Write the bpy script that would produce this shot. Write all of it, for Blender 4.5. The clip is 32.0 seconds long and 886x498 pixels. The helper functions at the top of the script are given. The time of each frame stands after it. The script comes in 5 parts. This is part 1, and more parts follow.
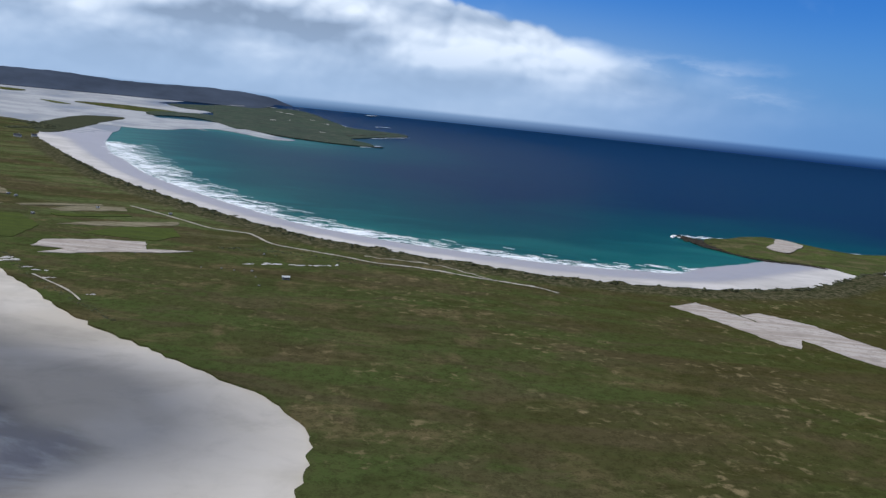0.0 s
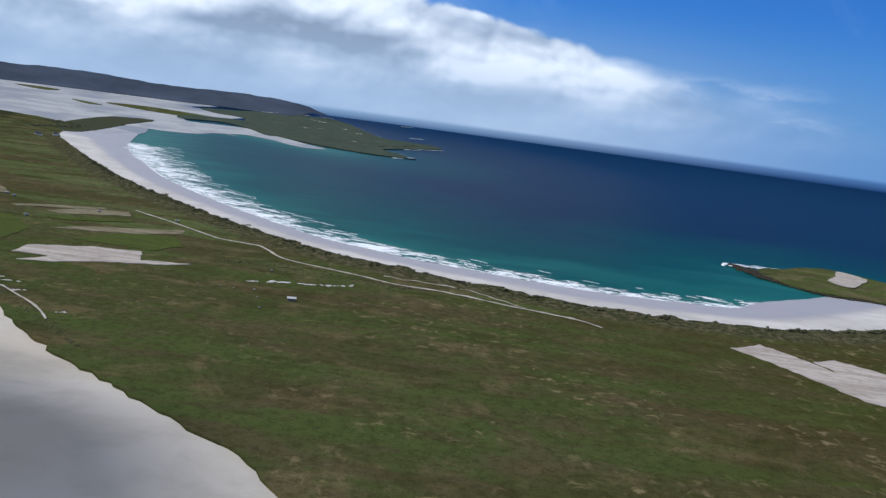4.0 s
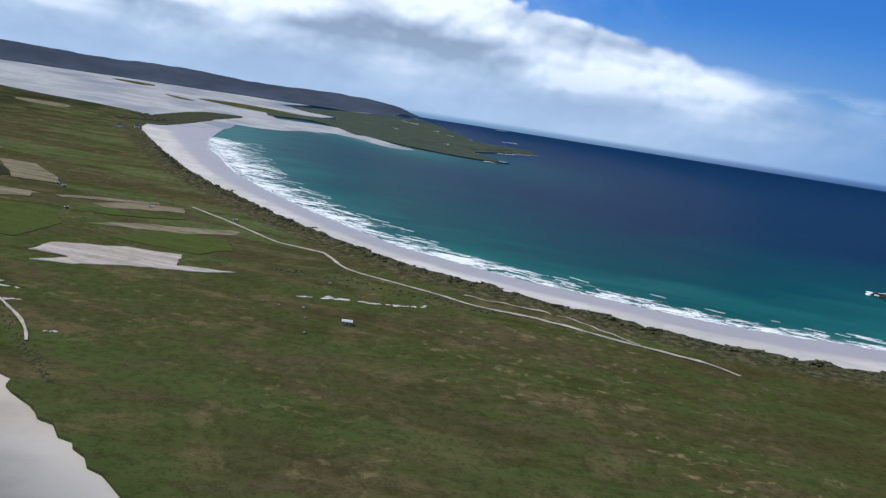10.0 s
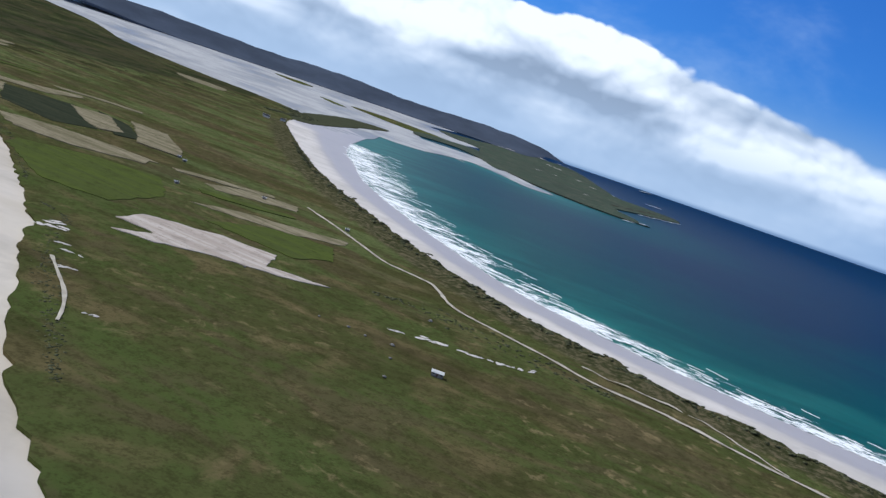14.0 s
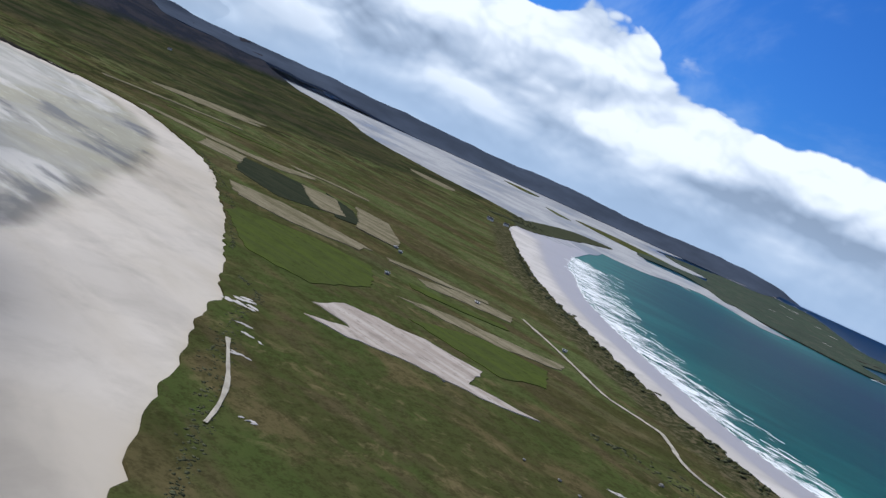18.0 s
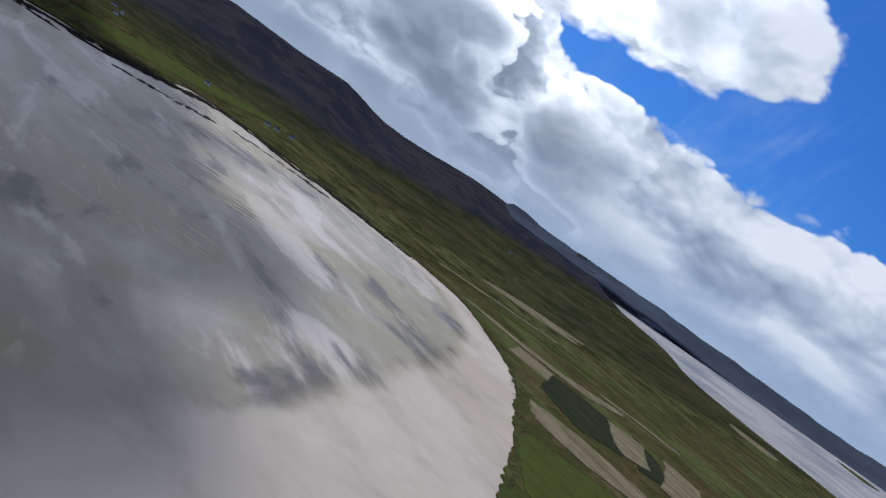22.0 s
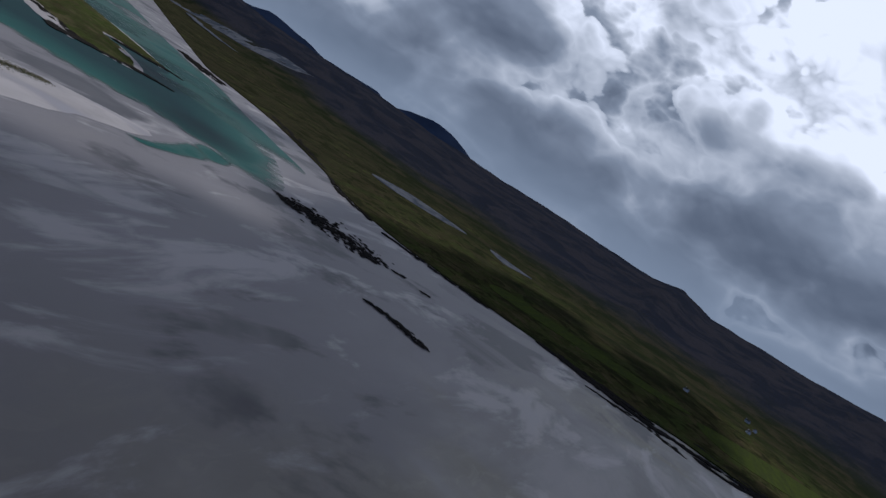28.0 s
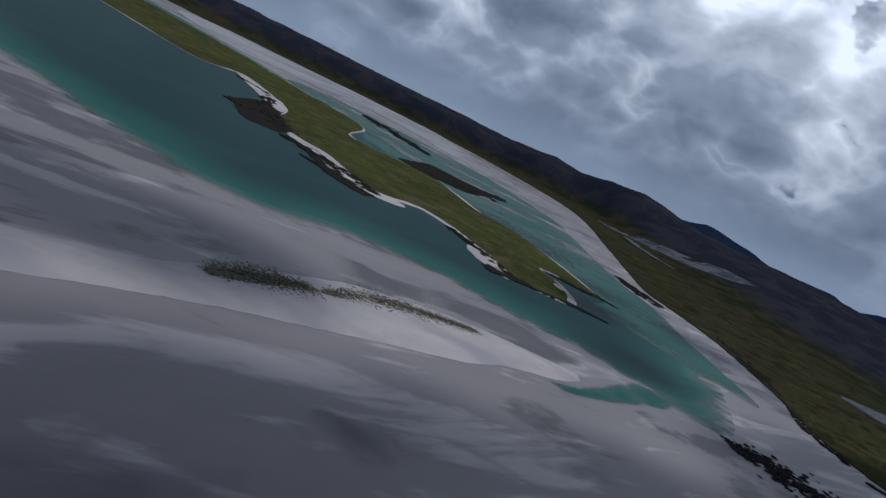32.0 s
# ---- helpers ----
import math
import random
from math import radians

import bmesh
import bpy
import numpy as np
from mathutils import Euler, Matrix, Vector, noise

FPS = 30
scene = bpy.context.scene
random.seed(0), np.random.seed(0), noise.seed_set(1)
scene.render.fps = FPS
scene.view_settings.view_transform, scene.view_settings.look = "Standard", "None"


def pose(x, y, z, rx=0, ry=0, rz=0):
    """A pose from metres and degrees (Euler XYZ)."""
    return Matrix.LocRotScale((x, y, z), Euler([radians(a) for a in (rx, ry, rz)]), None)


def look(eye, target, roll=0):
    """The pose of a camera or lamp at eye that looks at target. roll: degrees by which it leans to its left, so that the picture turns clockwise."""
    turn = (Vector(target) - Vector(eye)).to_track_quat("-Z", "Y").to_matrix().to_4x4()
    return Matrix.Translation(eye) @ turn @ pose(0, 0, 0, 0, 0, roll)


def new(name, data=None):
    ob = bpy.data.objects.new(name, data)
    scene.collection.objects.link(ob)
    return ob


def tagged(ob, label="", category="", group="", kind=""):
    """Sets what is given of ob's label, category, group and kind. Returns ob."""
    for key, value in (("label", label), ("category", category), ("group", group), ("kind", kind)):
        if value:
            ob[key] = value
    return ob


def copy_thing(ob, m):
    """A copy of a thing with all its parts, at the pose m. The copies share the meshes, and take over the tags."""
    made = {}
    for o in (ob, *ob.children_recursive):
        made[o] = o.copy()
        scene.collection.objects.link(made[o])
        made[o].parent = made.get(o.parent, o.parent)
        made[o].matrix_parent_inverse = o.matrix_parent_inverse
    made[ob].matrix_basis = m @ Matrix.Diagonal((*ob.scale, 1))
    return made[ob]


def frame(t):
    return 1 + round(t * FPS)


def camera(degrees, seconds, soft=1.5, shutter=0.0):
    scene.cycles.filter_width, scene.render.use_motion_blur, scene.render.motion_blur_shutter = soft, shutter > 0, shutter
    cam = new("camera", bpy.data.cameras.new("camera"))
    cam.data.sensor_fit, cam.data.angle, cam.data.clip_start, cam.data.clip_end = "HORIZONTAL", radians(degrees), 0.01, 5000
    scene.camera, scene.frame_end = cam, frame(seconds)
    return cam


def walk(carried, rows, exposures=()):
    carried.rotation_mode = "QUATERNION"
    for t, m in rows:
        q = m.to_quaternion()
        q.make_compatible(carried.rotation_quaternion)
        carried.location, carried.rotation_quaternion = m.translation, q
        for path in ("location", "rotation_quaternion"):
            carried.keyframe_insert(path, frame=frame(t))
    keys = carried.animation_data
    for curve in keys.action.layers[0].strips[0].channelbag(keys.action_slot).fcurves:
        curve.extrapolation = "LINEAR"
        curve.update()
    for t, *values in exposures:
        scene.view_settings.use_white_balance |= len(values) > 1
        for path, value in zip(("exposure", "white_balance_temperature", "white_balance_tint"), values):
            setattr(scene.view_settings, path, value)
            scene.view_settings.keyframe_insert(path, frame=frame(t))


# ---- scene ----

EXPOSURES = ((0, 0.0, 5650, 9), (16, 0.15, 5700, 9), (20, -0.1, 5750, 11), (23, -0.4, 5750, 13), (25, -0.65, 5700, 14), (28, -1.02, 5600, 14), (32, -0.92, 5550, 12))

# ---- camera and its flight ----
# seconds, east, north, height, heading to the left, tilt up, lean to the left
FLIGHT = (
    (0.0, -0.0, 0.0, 195.0, -0.00, -9.62, 5.92),
    (0.5, 0.7, 14.1, 193.7, 0.06, -9.33, 6.38),
    (1.0, 1.3, 28.1, 192.4, 0.68, -8.96, 6.96),
    (1.5, 1.7, 42.2, 191.1, 1.29, -8.66, 7.64),
    (2.0, 2.0, 56.3, 189.8, 1.60, -8.39, 8.66),
    (2.5, 2.0, 70.2, 188.5, 1.56, -8.35, 9.16),
    (3.0, 1.9, 84.1, 187.2, 1.61, -8.46, 8.90),
    (3.5, 1.6, 97.8, 186.0, 1.82, -8.66, 8.28),
    (4.0, 1.1, 111.5, 184.7, 2.26, -8.91, 7.69),
    (4.5, 0.6, 125.0, 183.4, 2.97, -9.15, 7.52),
    (5.0, 0.1, 138.5, 182.1, 4.04, -9.42, 8.14),
    (5.5, -0.5, 151.9, 180.7, 4.84, -9.85, 8.95),
    (6.0, -1.2, 165.3, 179.3, 4.82, -9.77, 9.14),
    (6.5, -2.0, 178.6, 177.7, 4.52, -9.64, 9.06),
    (7.0, -3.0, 191.8, 176.1, 4.65, -9.99, 8.09),
    (7.5, -4.1, 205.1, 174.4, 5.50, -10.30, 7.38),
    (8.0, -5.3, 218.4, 172.7, 6.33, -10.54, 7.82),
    (8.5, -6.6, 231.7, 171.0, 7.09, -10.29, 8.72),
    (9.0, -7.9, 244.9, 169.4, 7.71, -10.01, 8.87),
    (9.5, -9.3, 258.1, 167.8, 8.07, -9.67, 8.93),
    (10.0, -10.7, 271.1, 166.3, 8.39, -9.35, 8.90),
    (10.5, -12.3, 284.1, 164.8, 8.80, -8.87, 10.00),
    (11.0, -14.0, 297.2, 163.4, 9.25, -8.51, 11.14),
    (11.5, -16.0, 310.1, 161.9, 9.69, -8.56, 12.82),
    (12.0, -18.4, 323.0, 160.4, 10.64, -8.95, 15.60),
    (12.5, -21.2, 335.9, 158.8, 12.42, -7.70, 15.58),
    (13.0, -24.4, 348.7, 157.1, 14.02, -8.37, 16.89),
    (13.5, -28.1, 361.4, 155.3, 15.55, -8.92, 18.44),
    (14.0, -32.4, 373.8, 153.3, 17.11, -8.77, 18.84),
    (14.5, -37.3, 386.1, 151.1, 18.47, -8.59, 19.18),
    (15.0, -42.7, 398.1, 148.8, 19.75, -8.64, 18.94),
    (15.5, -48.7, 409.9, 146.4, 21.35, -8.80, 18.82),
    (16.0, -55.2, 421.4, 144.1, 23.42, -8.94, 19.53),
    (16.5, -62.3, 432.8, 141.8, 26.10, -8.94, 21.81),
    (17.0, -69.9, 443.9, 139.8, 28.36, -8.15, 23.71),
    (17.5, -78.1, 455.0, 138.1, 30.58, -7.45, 23.73),
    (18.0, -86.7, 465.8, 136.6, 33.13, -6.90, 24.27),
    (18.5, -95.8, 476.4, 135.5, 36.28, -6.97, 24.88),
    (19.0, -105.3, 486.6, 134.6, 39.32, -6.96, 27.15),
    (19.5, -115.2, 496.3, 134.0, 41.98, -6.75, 28.37),
    (20.0, -125.2, 505.6, 133.7, 44.65, -6.20, 30.04),
    (20.5, -135.6, 514.3, 133.7, 47.57, -5.56, 31.50),
    (21.0, -146.2, 522.4, 134.0, 50.87, -4.62, 33.39),
    (21.5, -157.1, 529.8, 134.6, 54.28, -4.14, 33.46),
    (22.0, -168.2, 536.3, 135.5, 58.43, -4.46, 34.59),
    (22.5, -179.5, 542.0, 136.5, 62.91, -4.13, 35.43),
    (23.0, -191.0, 546.7, 137.7, 67.14, -4.02, 36.07),
    (23.5, -202.6, 550.3, 139.0, 71.10, -4.18, 36.39),
    (24.0, -214.5, 553.0, 140.4, 74.75, -4.71, 34.83),
    (24.5, -226.5, 554.6, 141.8, 80.23, -4.40, 33.42),
    (25.0, -238.7, 555.2, 143.3, 84.86, -4.81, 31.00),
    (25.5, -251.1, 554.7, 144.8, 89.46, -5.32, 31.64),
    (26.0, -263.4, 553.2, 146.3, 93.24, -5.38, 31.71),
    (26.5, -275.9, 550.7, 147.8, 96.48, -5.26, 31.58),
    (27.0, -288.3, 547.2, 149.3, 99.44, -5.20, 31.66),
    (27.5, -300.7, 542.7, 150.8, 102.38, -5.46, 32.32),
    (28.0, -313.1, 537.2, 152.3, 106.32, -5.70, 33.58),
    (28.5, -325.5, 531.0, 153.9, 110.18, -6.47, 33.37),
    (29.0, -337.7, 524.0, 155.5, 114.01, -6.90, 32.39),
    (29.5, -349.8, 516.4, 157.0, 117.17, -6.58, 32.88),
    (30.0, -361.8, 508.2, 158.6, 120.42, -7.22, 31.61),
    (30.5, -373.7, 499.4, 160.2, 125.46, -7.80, 29.58),
    (31.0, -385.3, 490.2, 161.7, 131.43, -8.45, 26.08),
    (31.5, -396.8, 480.6, 163.3, 136.32, -8.74, 26.01),
    (32.0, -408.4, 470.9, 164.8, 138.91, -8.34, 26.60),
)


def aim(x, y, z, yaw, tilt, lean):
    a, b = radians(yaw), radians(tilt)
    way = Vector((-math.sin(a) * math.cos(b), math.cos(a) * math.cos(b), math.sin(b)))
    eye = Vector((x, y, z))
    return look(eye, eye + way * 100, lean)


cam = camera(55.18, 32.0, soft=1.4)
walk(cam, [(r[0], aim(*r[1:])) for r in FLIGHT],
     exposures=EXPOSURES)
# ---- world and sun ----
SUN_AZ, SUN_EL = radians(-80), radians(48)


class Nodes:
    """Short hand for node trees."""

    def __init__(self, tree):
        self.tree = tree
        tree.nodes.clear()

    def add(self, kind, **props):
        n = self.tree.nodes.new(kind)
        for k, v in props.items():
            if k == "operation":
                n.operation = v
            elif k == "blend":
                n.data_type, n.blend_type = "RGBA", v
        return n

    def link(self, a, b):
        self.tree.links.new(a, b)

    def put(self, socket, v):
        if hasattr(v, "is_output"):
            self.link(v, socket)
        else:
            socket.default_value = v

    def math(self, op, a, b=0.0, c=0.0, clamp=False):
        n = self.add("ShaderNodeMath", operation=op)
        n.use_clamp = clamp
        for s, v in zip(n.inputs, (a, b, c)):
            self.put(s, v)
        return n.outputs[0]

    def mix(self, f, a, b, blend="MIX"):
        n = self.add("ShaderNodeMix", blend=blend)
        self.put(n.inputs["Factor"], f)
        self.put(n.inputs[6], a if hasattr(a, "is_output") else (*a, 1))
        self.put(n.inputs[7], b if hasattr(b, "is_output") else (*b, 1))
        return n.outputs[2]

    def noise(self, vec, scale, detail=4.0, rough=0.55, dist=0.0):
        n = self.add("ShaderNodeTexNoise")
        if vec is not None:
            self.link(vec, n.inputs["Vector"])
        for k, v in (("Scale", scale), ("Detail", detail), ("Roughness", rough), ("Distortion", dist)):
            n.inputs[k].default_value = v
        return n.outputs["Fac"]

    def ramp(self, f, stops, smooth=False):
        n = self.add("ShaderNodeValToRGB")
        r = n.color_ramp
        r.interpolation = "EASE" if smooth else "LINEAR"
        while len(r.elements) < len(stops):
            r.elements.new(0.5)
        for e, (p, c) in zip(r.elements, stops):
            e.position = p
            e.color = (c, c, c, 1) if not isinstance(c, tuple) else (*c, 1)
        self.put(n.inputs[0], f)
        return n.outputs[0]

    def step(self, f, lo, hi):
        n = self.add("ShaderNodeMapRange")
        n.interpolation_type = "SMOOTHSTEP"
        self.put(n.inputs["Value"], f)
        self.put(n.inputs["From Min"], lo)
        self.put(n.inputs["From Max"], hi)
        return n.outputs[0]

    def scaled(self, vec, s):
        n = self.add("ShaderNodeMapping")
        self.link(vec, n.inputs["Vector"])
        n.inputs["Scale"].default_value = s
        return n.outputs[0]


def make_world():
    world = bpy.data.worlds.new("sky")
    scene.world = world
    world.use_nodes = True
    n = Nodes(world.node_tree)
    sky = n.add("ShaderNodeTexSky")
    sky.sky_type = "NISHITA"
    sky.sun_disc = False
    sky.sun_elevation, sky.sun_rotation = SUN_EL, SUN_AZ
    sky.air_density, sky.dust_density, sky.ozone_density = 1.0, 0.6, 2.0
    way = n.add("ShaderNodeTexCoord").outputs["Generated"]

    def parts(vec):
        sep = n.add("ShaderNodeSeparateXYZ")
        n.link(vec, sep.inputs[0])
        return sep.outputs

    x, y, z = parts(way)
    el = n.math("MULTIPLY", n.math("ARCSINE", z), 57.2958)
    az = n.math("MULTIPLY", n.math("ARCTAN2", x, y), 57.2958)
    turn = n.math("MULTIPLY_ADD", az, 1 / 360, 0.5)
    sunward = Vector((math.sin(SUN_AZ) * math.cos(SUN_EL), math.cos(SUN_AZ) * math.cos(SUN_EL), math.sin(SUN_EL)))

    def shifted(amount):
        v = n.add("ShaderNodeVectorMath", operation="ADD")
        n.link(way, v.inputs[0])
        v.inputs[1].default_value = sunward * amount
        return v.outputs[0]

    def masses(vec, scale=1.25):
        """Broad cloud cells on a level deck, seen in perspective."""
        a, b, c = parts(vec)
        depth = n.math("ADD", n.math("MAXIMUM", c, 0.0), 0.20)
        flat = n.add("ShaderNodeCombineXYZ")
        n.put(flat.inputs[0], n.math("DIVIDE", a, depth))
        n.put(flat.inputs[1], n.math("DIVIDE", b, depth))
        n.put(flat.inputs[2], n.math("MULTIPLY", c, 6.0))
        return n.noise(flat.outputs[0], scale, 2, 0.45)

    def heads(vec, scale, detail=3.0):
        """Cauliflower relief of the cumulus heads."""
        mp = n.scaled(vec, (1, 1, 1.5))
        bend = n.add("ShaderNodeTexNoise")
        n.link(mp, bend.inputs["Vector"])
        bend.inputs["Scale"].default_value, bend.inputs["Detail"].default_value = scale * 1.3, 2
        warp = n.add("ShaderNodeVectorMath", operation="MULTIPLY_ADD")
        n.link(bend.outputs["Color"], warp.inputs[0])
        warp.inputs[1].default_value = (0.42 / scale,) * 3
        n.link(mp, warp.inputs[2])
        cell = n.add("ShaderNodeTexVoronoi")
        cell.normalize = True
        n.link(warp.outputs[0], cell.inputs["Vector"])
        for key, v in (("Scale", scale), ("Detail", detail), ("Roughness", 0.5), ("Lacunarity", 2.1)):
            cell.inputs[key].default_value = v
        return n.math("MULTIPLY_ADD", cell.outputs["Distance"], -1.5, 1.0)

    near, wide = shifted(0.010), shifted(0.045)
    m0, m2 = masses(way), masses(wide)
    h0, h1, h2 = heads(way, 7.5), heads(near, 7.5), heads(wide, 7.5, 1.0)
    f0 = heads(n.scaled(way, (1.0, -1.0, 1.0)), 12.0)
    b0, b1 = heads(way, 4.6, 1.0), heads(shifted(0.028), 4.6, 1.0)
    small = n.math("SUBTRACT", h0, h1)
    large = n.math("MULTIPLY_ADD", n.math("SUBTRACT", m0, m2), 1.6, n.math("MULTIPLY", n.math("SUBTRACT", h0, h2), 0.9))
    west = n.math("MULTIPLY", n.step(az, -38, -66), n.step(az, -179, -172))

    # the bank over the sea: height of its upper edge round the sky, in parts of 40 degrees
    top = n.ramp(turn, tuple((a / 360 + 0.5, e / 40) for a, e in (
        (-180, 40), (-70, 40), (-64, 19), (-60, 11.5), (-56, 10.6), (-50, 10.4), (-44, 9.1), (-37, 9.6), (-33.5, 9.6), (-31, 12.2), (-27, 11.6), (-24.5, 9.2),
        (-19, 8.4), (-12, 8.4), (-6, 7.3), (0, 6.6), (5, 6.0), (10, 4.7), (17, 4.0), (24, 2.5), (40, 2.5), (58, 16), (90, 34), (180, 40))))
    top = n.math("MULTIPLY", top, 40)
    edge = n.math("MULTIPLY_ADD", n.math("SUBTRACT", h0, 0.52), n.math("MULTIPLY_ADD", n.step(az, 5, -25), 3.2, 2.2), top)
    edge = n.math("MULTIPLY_ADD", n.math("SUBTRACT", m0, 0.5), 2.2, edge)
    bank = n.step(n.math("SUBTRACT", edge, el), -0.05, n.math("MULTIPLY_ADD", n.step(az, 2, 16), 2.6, 0.30))
    bank = n.math("MULTIPLY", bank, n.math("MULTIPLY_ADD", n.step(az, 6, 24), -0.85, 1.0))
    # the broken deck above it
    side_edge = n.math("MULTIPLY_ADD", n.math("SUBTRACT", h0, 0.5), 9.0, n.math("MULTIPLY_ADD", n.math("SUBTRACT", m0, 0.5), 14.0, -46.5))
    deck = n.math("MULTIPLY", n.step(n.math("SUBTRACT", side_edge, az), 0.0, 1.0),
                  n.step(n.math("ADD", n.math("MULTIPLY_ADD", n.math("SUBTRACT", h0, 0.5), 5.0, el), n.math("MULTIPLY", n.math("SUBTRACT", m0, 0.5), 8.0)), 12.2, 12.9))
    # single small clouds near the blue edge
    puffs = n.math("MULTIPLY", n.step(n.noise(n.scaled(way, (1, 1, 1.8)), 8.0, 5, 0.5), 0.635, 0.70), n.math("MULTIPLY", n.step(el, 9.5, 11.5), n.step(az, -10, -30)))
    wisp_map = n.add("ShaderNodeMapping")
    n.link(way, wisp_map.inputs["Vector"])
    wisp_map.inputs["Rotation"].default_value = (0.5, 0.35, 0.5)
    wisp_map.inputs["Scale"].default_value = (1.6, 9.0, 3.0)
    wisp = n.math("MULTIPLY", n.step(n.noise(wisp_map.outputs[0], 1.3, 6, 0.6, 0.3), 0.50, 0.78), 0.42)
    low = n.math("MULTIPLY", n.step(n.noise(n.scaled(way, (1, 1, 3.4)), 9.0, 6, 0.6), 0.50, 0.66),
                 n.math("MULTIPLY", n.step(el, 0.6, 2.2), n.math("MULTIPLY", n.step(el, 5.2, 2.8), n.math("MULTIPLY", n.step(az, 24, 12), 0.7))))
    overhead = n.math("MULTIPLY", n.step(el, 25.0, 36.0), 0.8)
    cover = n.math("MAXIMUM", n.math("MAXIMUM", bank, deck), n.math("MAXIMUM", n.math("MULTIPLY", puffs, 0.8), overhead))
    # thin holes in the deck
    hole = n.math("MULTIPLY", n.step(n.math("MULTIPLY_ADD", h0, 0.20, m0), 0.47, 0.425), n.math("MULTIPLY", n.step(el, 11.0, 15.0), 0.55))
    cover = n.math("MULTIPLY", cover, n.math("SUBTRACT", 1.0, hole))

    # heads lit from the side over the sea, grey undersides
    lift = n.math("DIVIDE", el, n.math("MINIMUM", top, 13.0))
    front = n.math("MULTIPLY_ADD", n.step(n.math("MULTIPLY_ADD", n.math("SUBTRACT", m0, 0.5), 1.5, lift), 0.22, 0.80), 0.46, 0.34)
    front = n.math("MULTIPLY_ADD", small, 1.6, n.math("MULTIPLY_ADD", large, 0.95, front))
    front = n.ramp(front, ((0.0, (0.29, 0.35, 0.44)), (0.3, (0.43, 0.50, 0.60)), (0.62, (0.64, 0.69, 0.76)), (0.85, (0.84, 0.87, 0.90)), (1.0, (0.95, 0.96, 0.97))))
    # against the sun: bright rims and thin parts, grey cores
    glow = n.math("SUBTRACT", 1.0, n.math("MULTIPLY", n.math("ABSOLUTE", n.math("ADD", az, 72)), 1 / 62), clamp=True)
    glow = n.math("MULTIPLY", glow, n.step(el, 3.5, 19.0))
    def heap(cover, lumps):
        """Tone of one layer: bright sky behind, a white rim, a grey body."""
        c = n.math("MULTIPLY_ADD", lumps, 0.62, n.math("MULTIPLY", cover, 0.62))
        return c, n.ramp(c, ((0.0, 0.36), (0.49, 0.40), (0.56, 0.56), (0.61, 0.62), (0.67, 0.40), (0.74, 0.20), (1.0, 0.10)))

    c1, tone1 = heap(m0, f0)
    c2, tone2 = heap(masses(n.scaled(way, (-1.0, 1.0, 1.15)), 0.75), h0)
    core = n.math("ADD", tone1, n.math("MULTIPLY", n.step(c2, 0.555, 0.575), n.math("SUBTRACT", tone2, tone1)))
    core = n.math("MULTIPLY_ADD", n.math("SUBTRACT", b0, b1), 0.35, core)
    rim = n.math("MULTIPLY_ADD", small, 0.65, n.math("MULTIPLY_ADD", large, 0.3, n.math("MULTIPLY_ADD", glow, 0.38, core)))
    rim = n.math("MULTIPLY_ADD", n.step(el, 3.0, 13.0), n.math("MULTIPLY_ADD", n.step(az, -98, -122), 0.16, 0.20), rim)
    back_lit = n.ramp(rim, ((0.0, (0.15, 0.185, 0.245)), (0.28, (0.27, 0.315, 0.385)), (0.52, (0.47, 0.53, 0.61)), (0.78, (1.0, 1.04, 1.08)), (1.0, (1.75, 1.77, 1.80))))
    cloud = n.mix(west, front, back_lit)
    cloud = n.mix(n.step(el, 24.0, 34.0), cloud, (0.37, 0.375, 0.385))
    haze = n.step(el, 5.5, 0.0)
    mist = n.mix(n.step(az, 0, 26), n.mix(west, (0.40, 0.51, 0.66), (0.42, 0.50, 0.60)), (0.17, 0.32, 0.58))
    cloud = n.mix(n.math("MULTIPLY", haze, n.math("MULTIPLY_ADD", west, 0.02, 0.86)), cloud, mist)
    blue = n.mix(1.0, sky.outputs[0], (SKY_STRENGTH * 0.30, SKY_STRENGTH * 0.70, SKY_STRENGTH * 1.40), "MULTIPLY")
    blue = n.mix(wisp, blue, (0.50, 0.62, 0.80))
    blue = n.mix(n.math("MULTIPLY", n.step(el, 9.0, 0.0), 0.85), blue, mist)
    blue = n.mix(low, blue, (0.66, 0.72, 0.82))
    colour = n.mix(cover, blue, cloud)
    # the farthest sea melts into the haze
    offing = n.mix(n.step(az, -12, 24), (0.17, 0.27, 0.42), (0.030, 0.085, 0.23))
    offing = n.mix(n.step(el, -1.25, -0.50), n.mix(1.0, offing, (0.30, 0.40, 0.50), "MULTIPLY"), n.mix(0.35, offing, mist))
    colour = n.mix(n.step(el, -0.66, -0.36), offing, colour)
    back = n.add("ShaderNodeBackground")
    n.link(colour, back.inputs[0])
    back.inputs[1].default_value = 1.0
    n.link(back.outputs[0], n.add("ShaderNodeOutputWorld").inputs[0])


SKY_STRENGTH = 0.07
make_world()
lamp = bpy.data.lights.new("sun", "SUN")
lamp.energy, lamp.angle, lamp.color = 2.9, radians(2.0), (1.0, 0.95, 0.87)
sun = new("sun", lamp)
sun_way = Vector((math.sin(SUN_AZ) * math.cos(SUN_EL), math.cos(SUN_AZ) * math.cos(SUN_EL), math.sin(SUN_EL)))
sun.matrix_world = look(sun_way * 1000, (0, 0, 0))


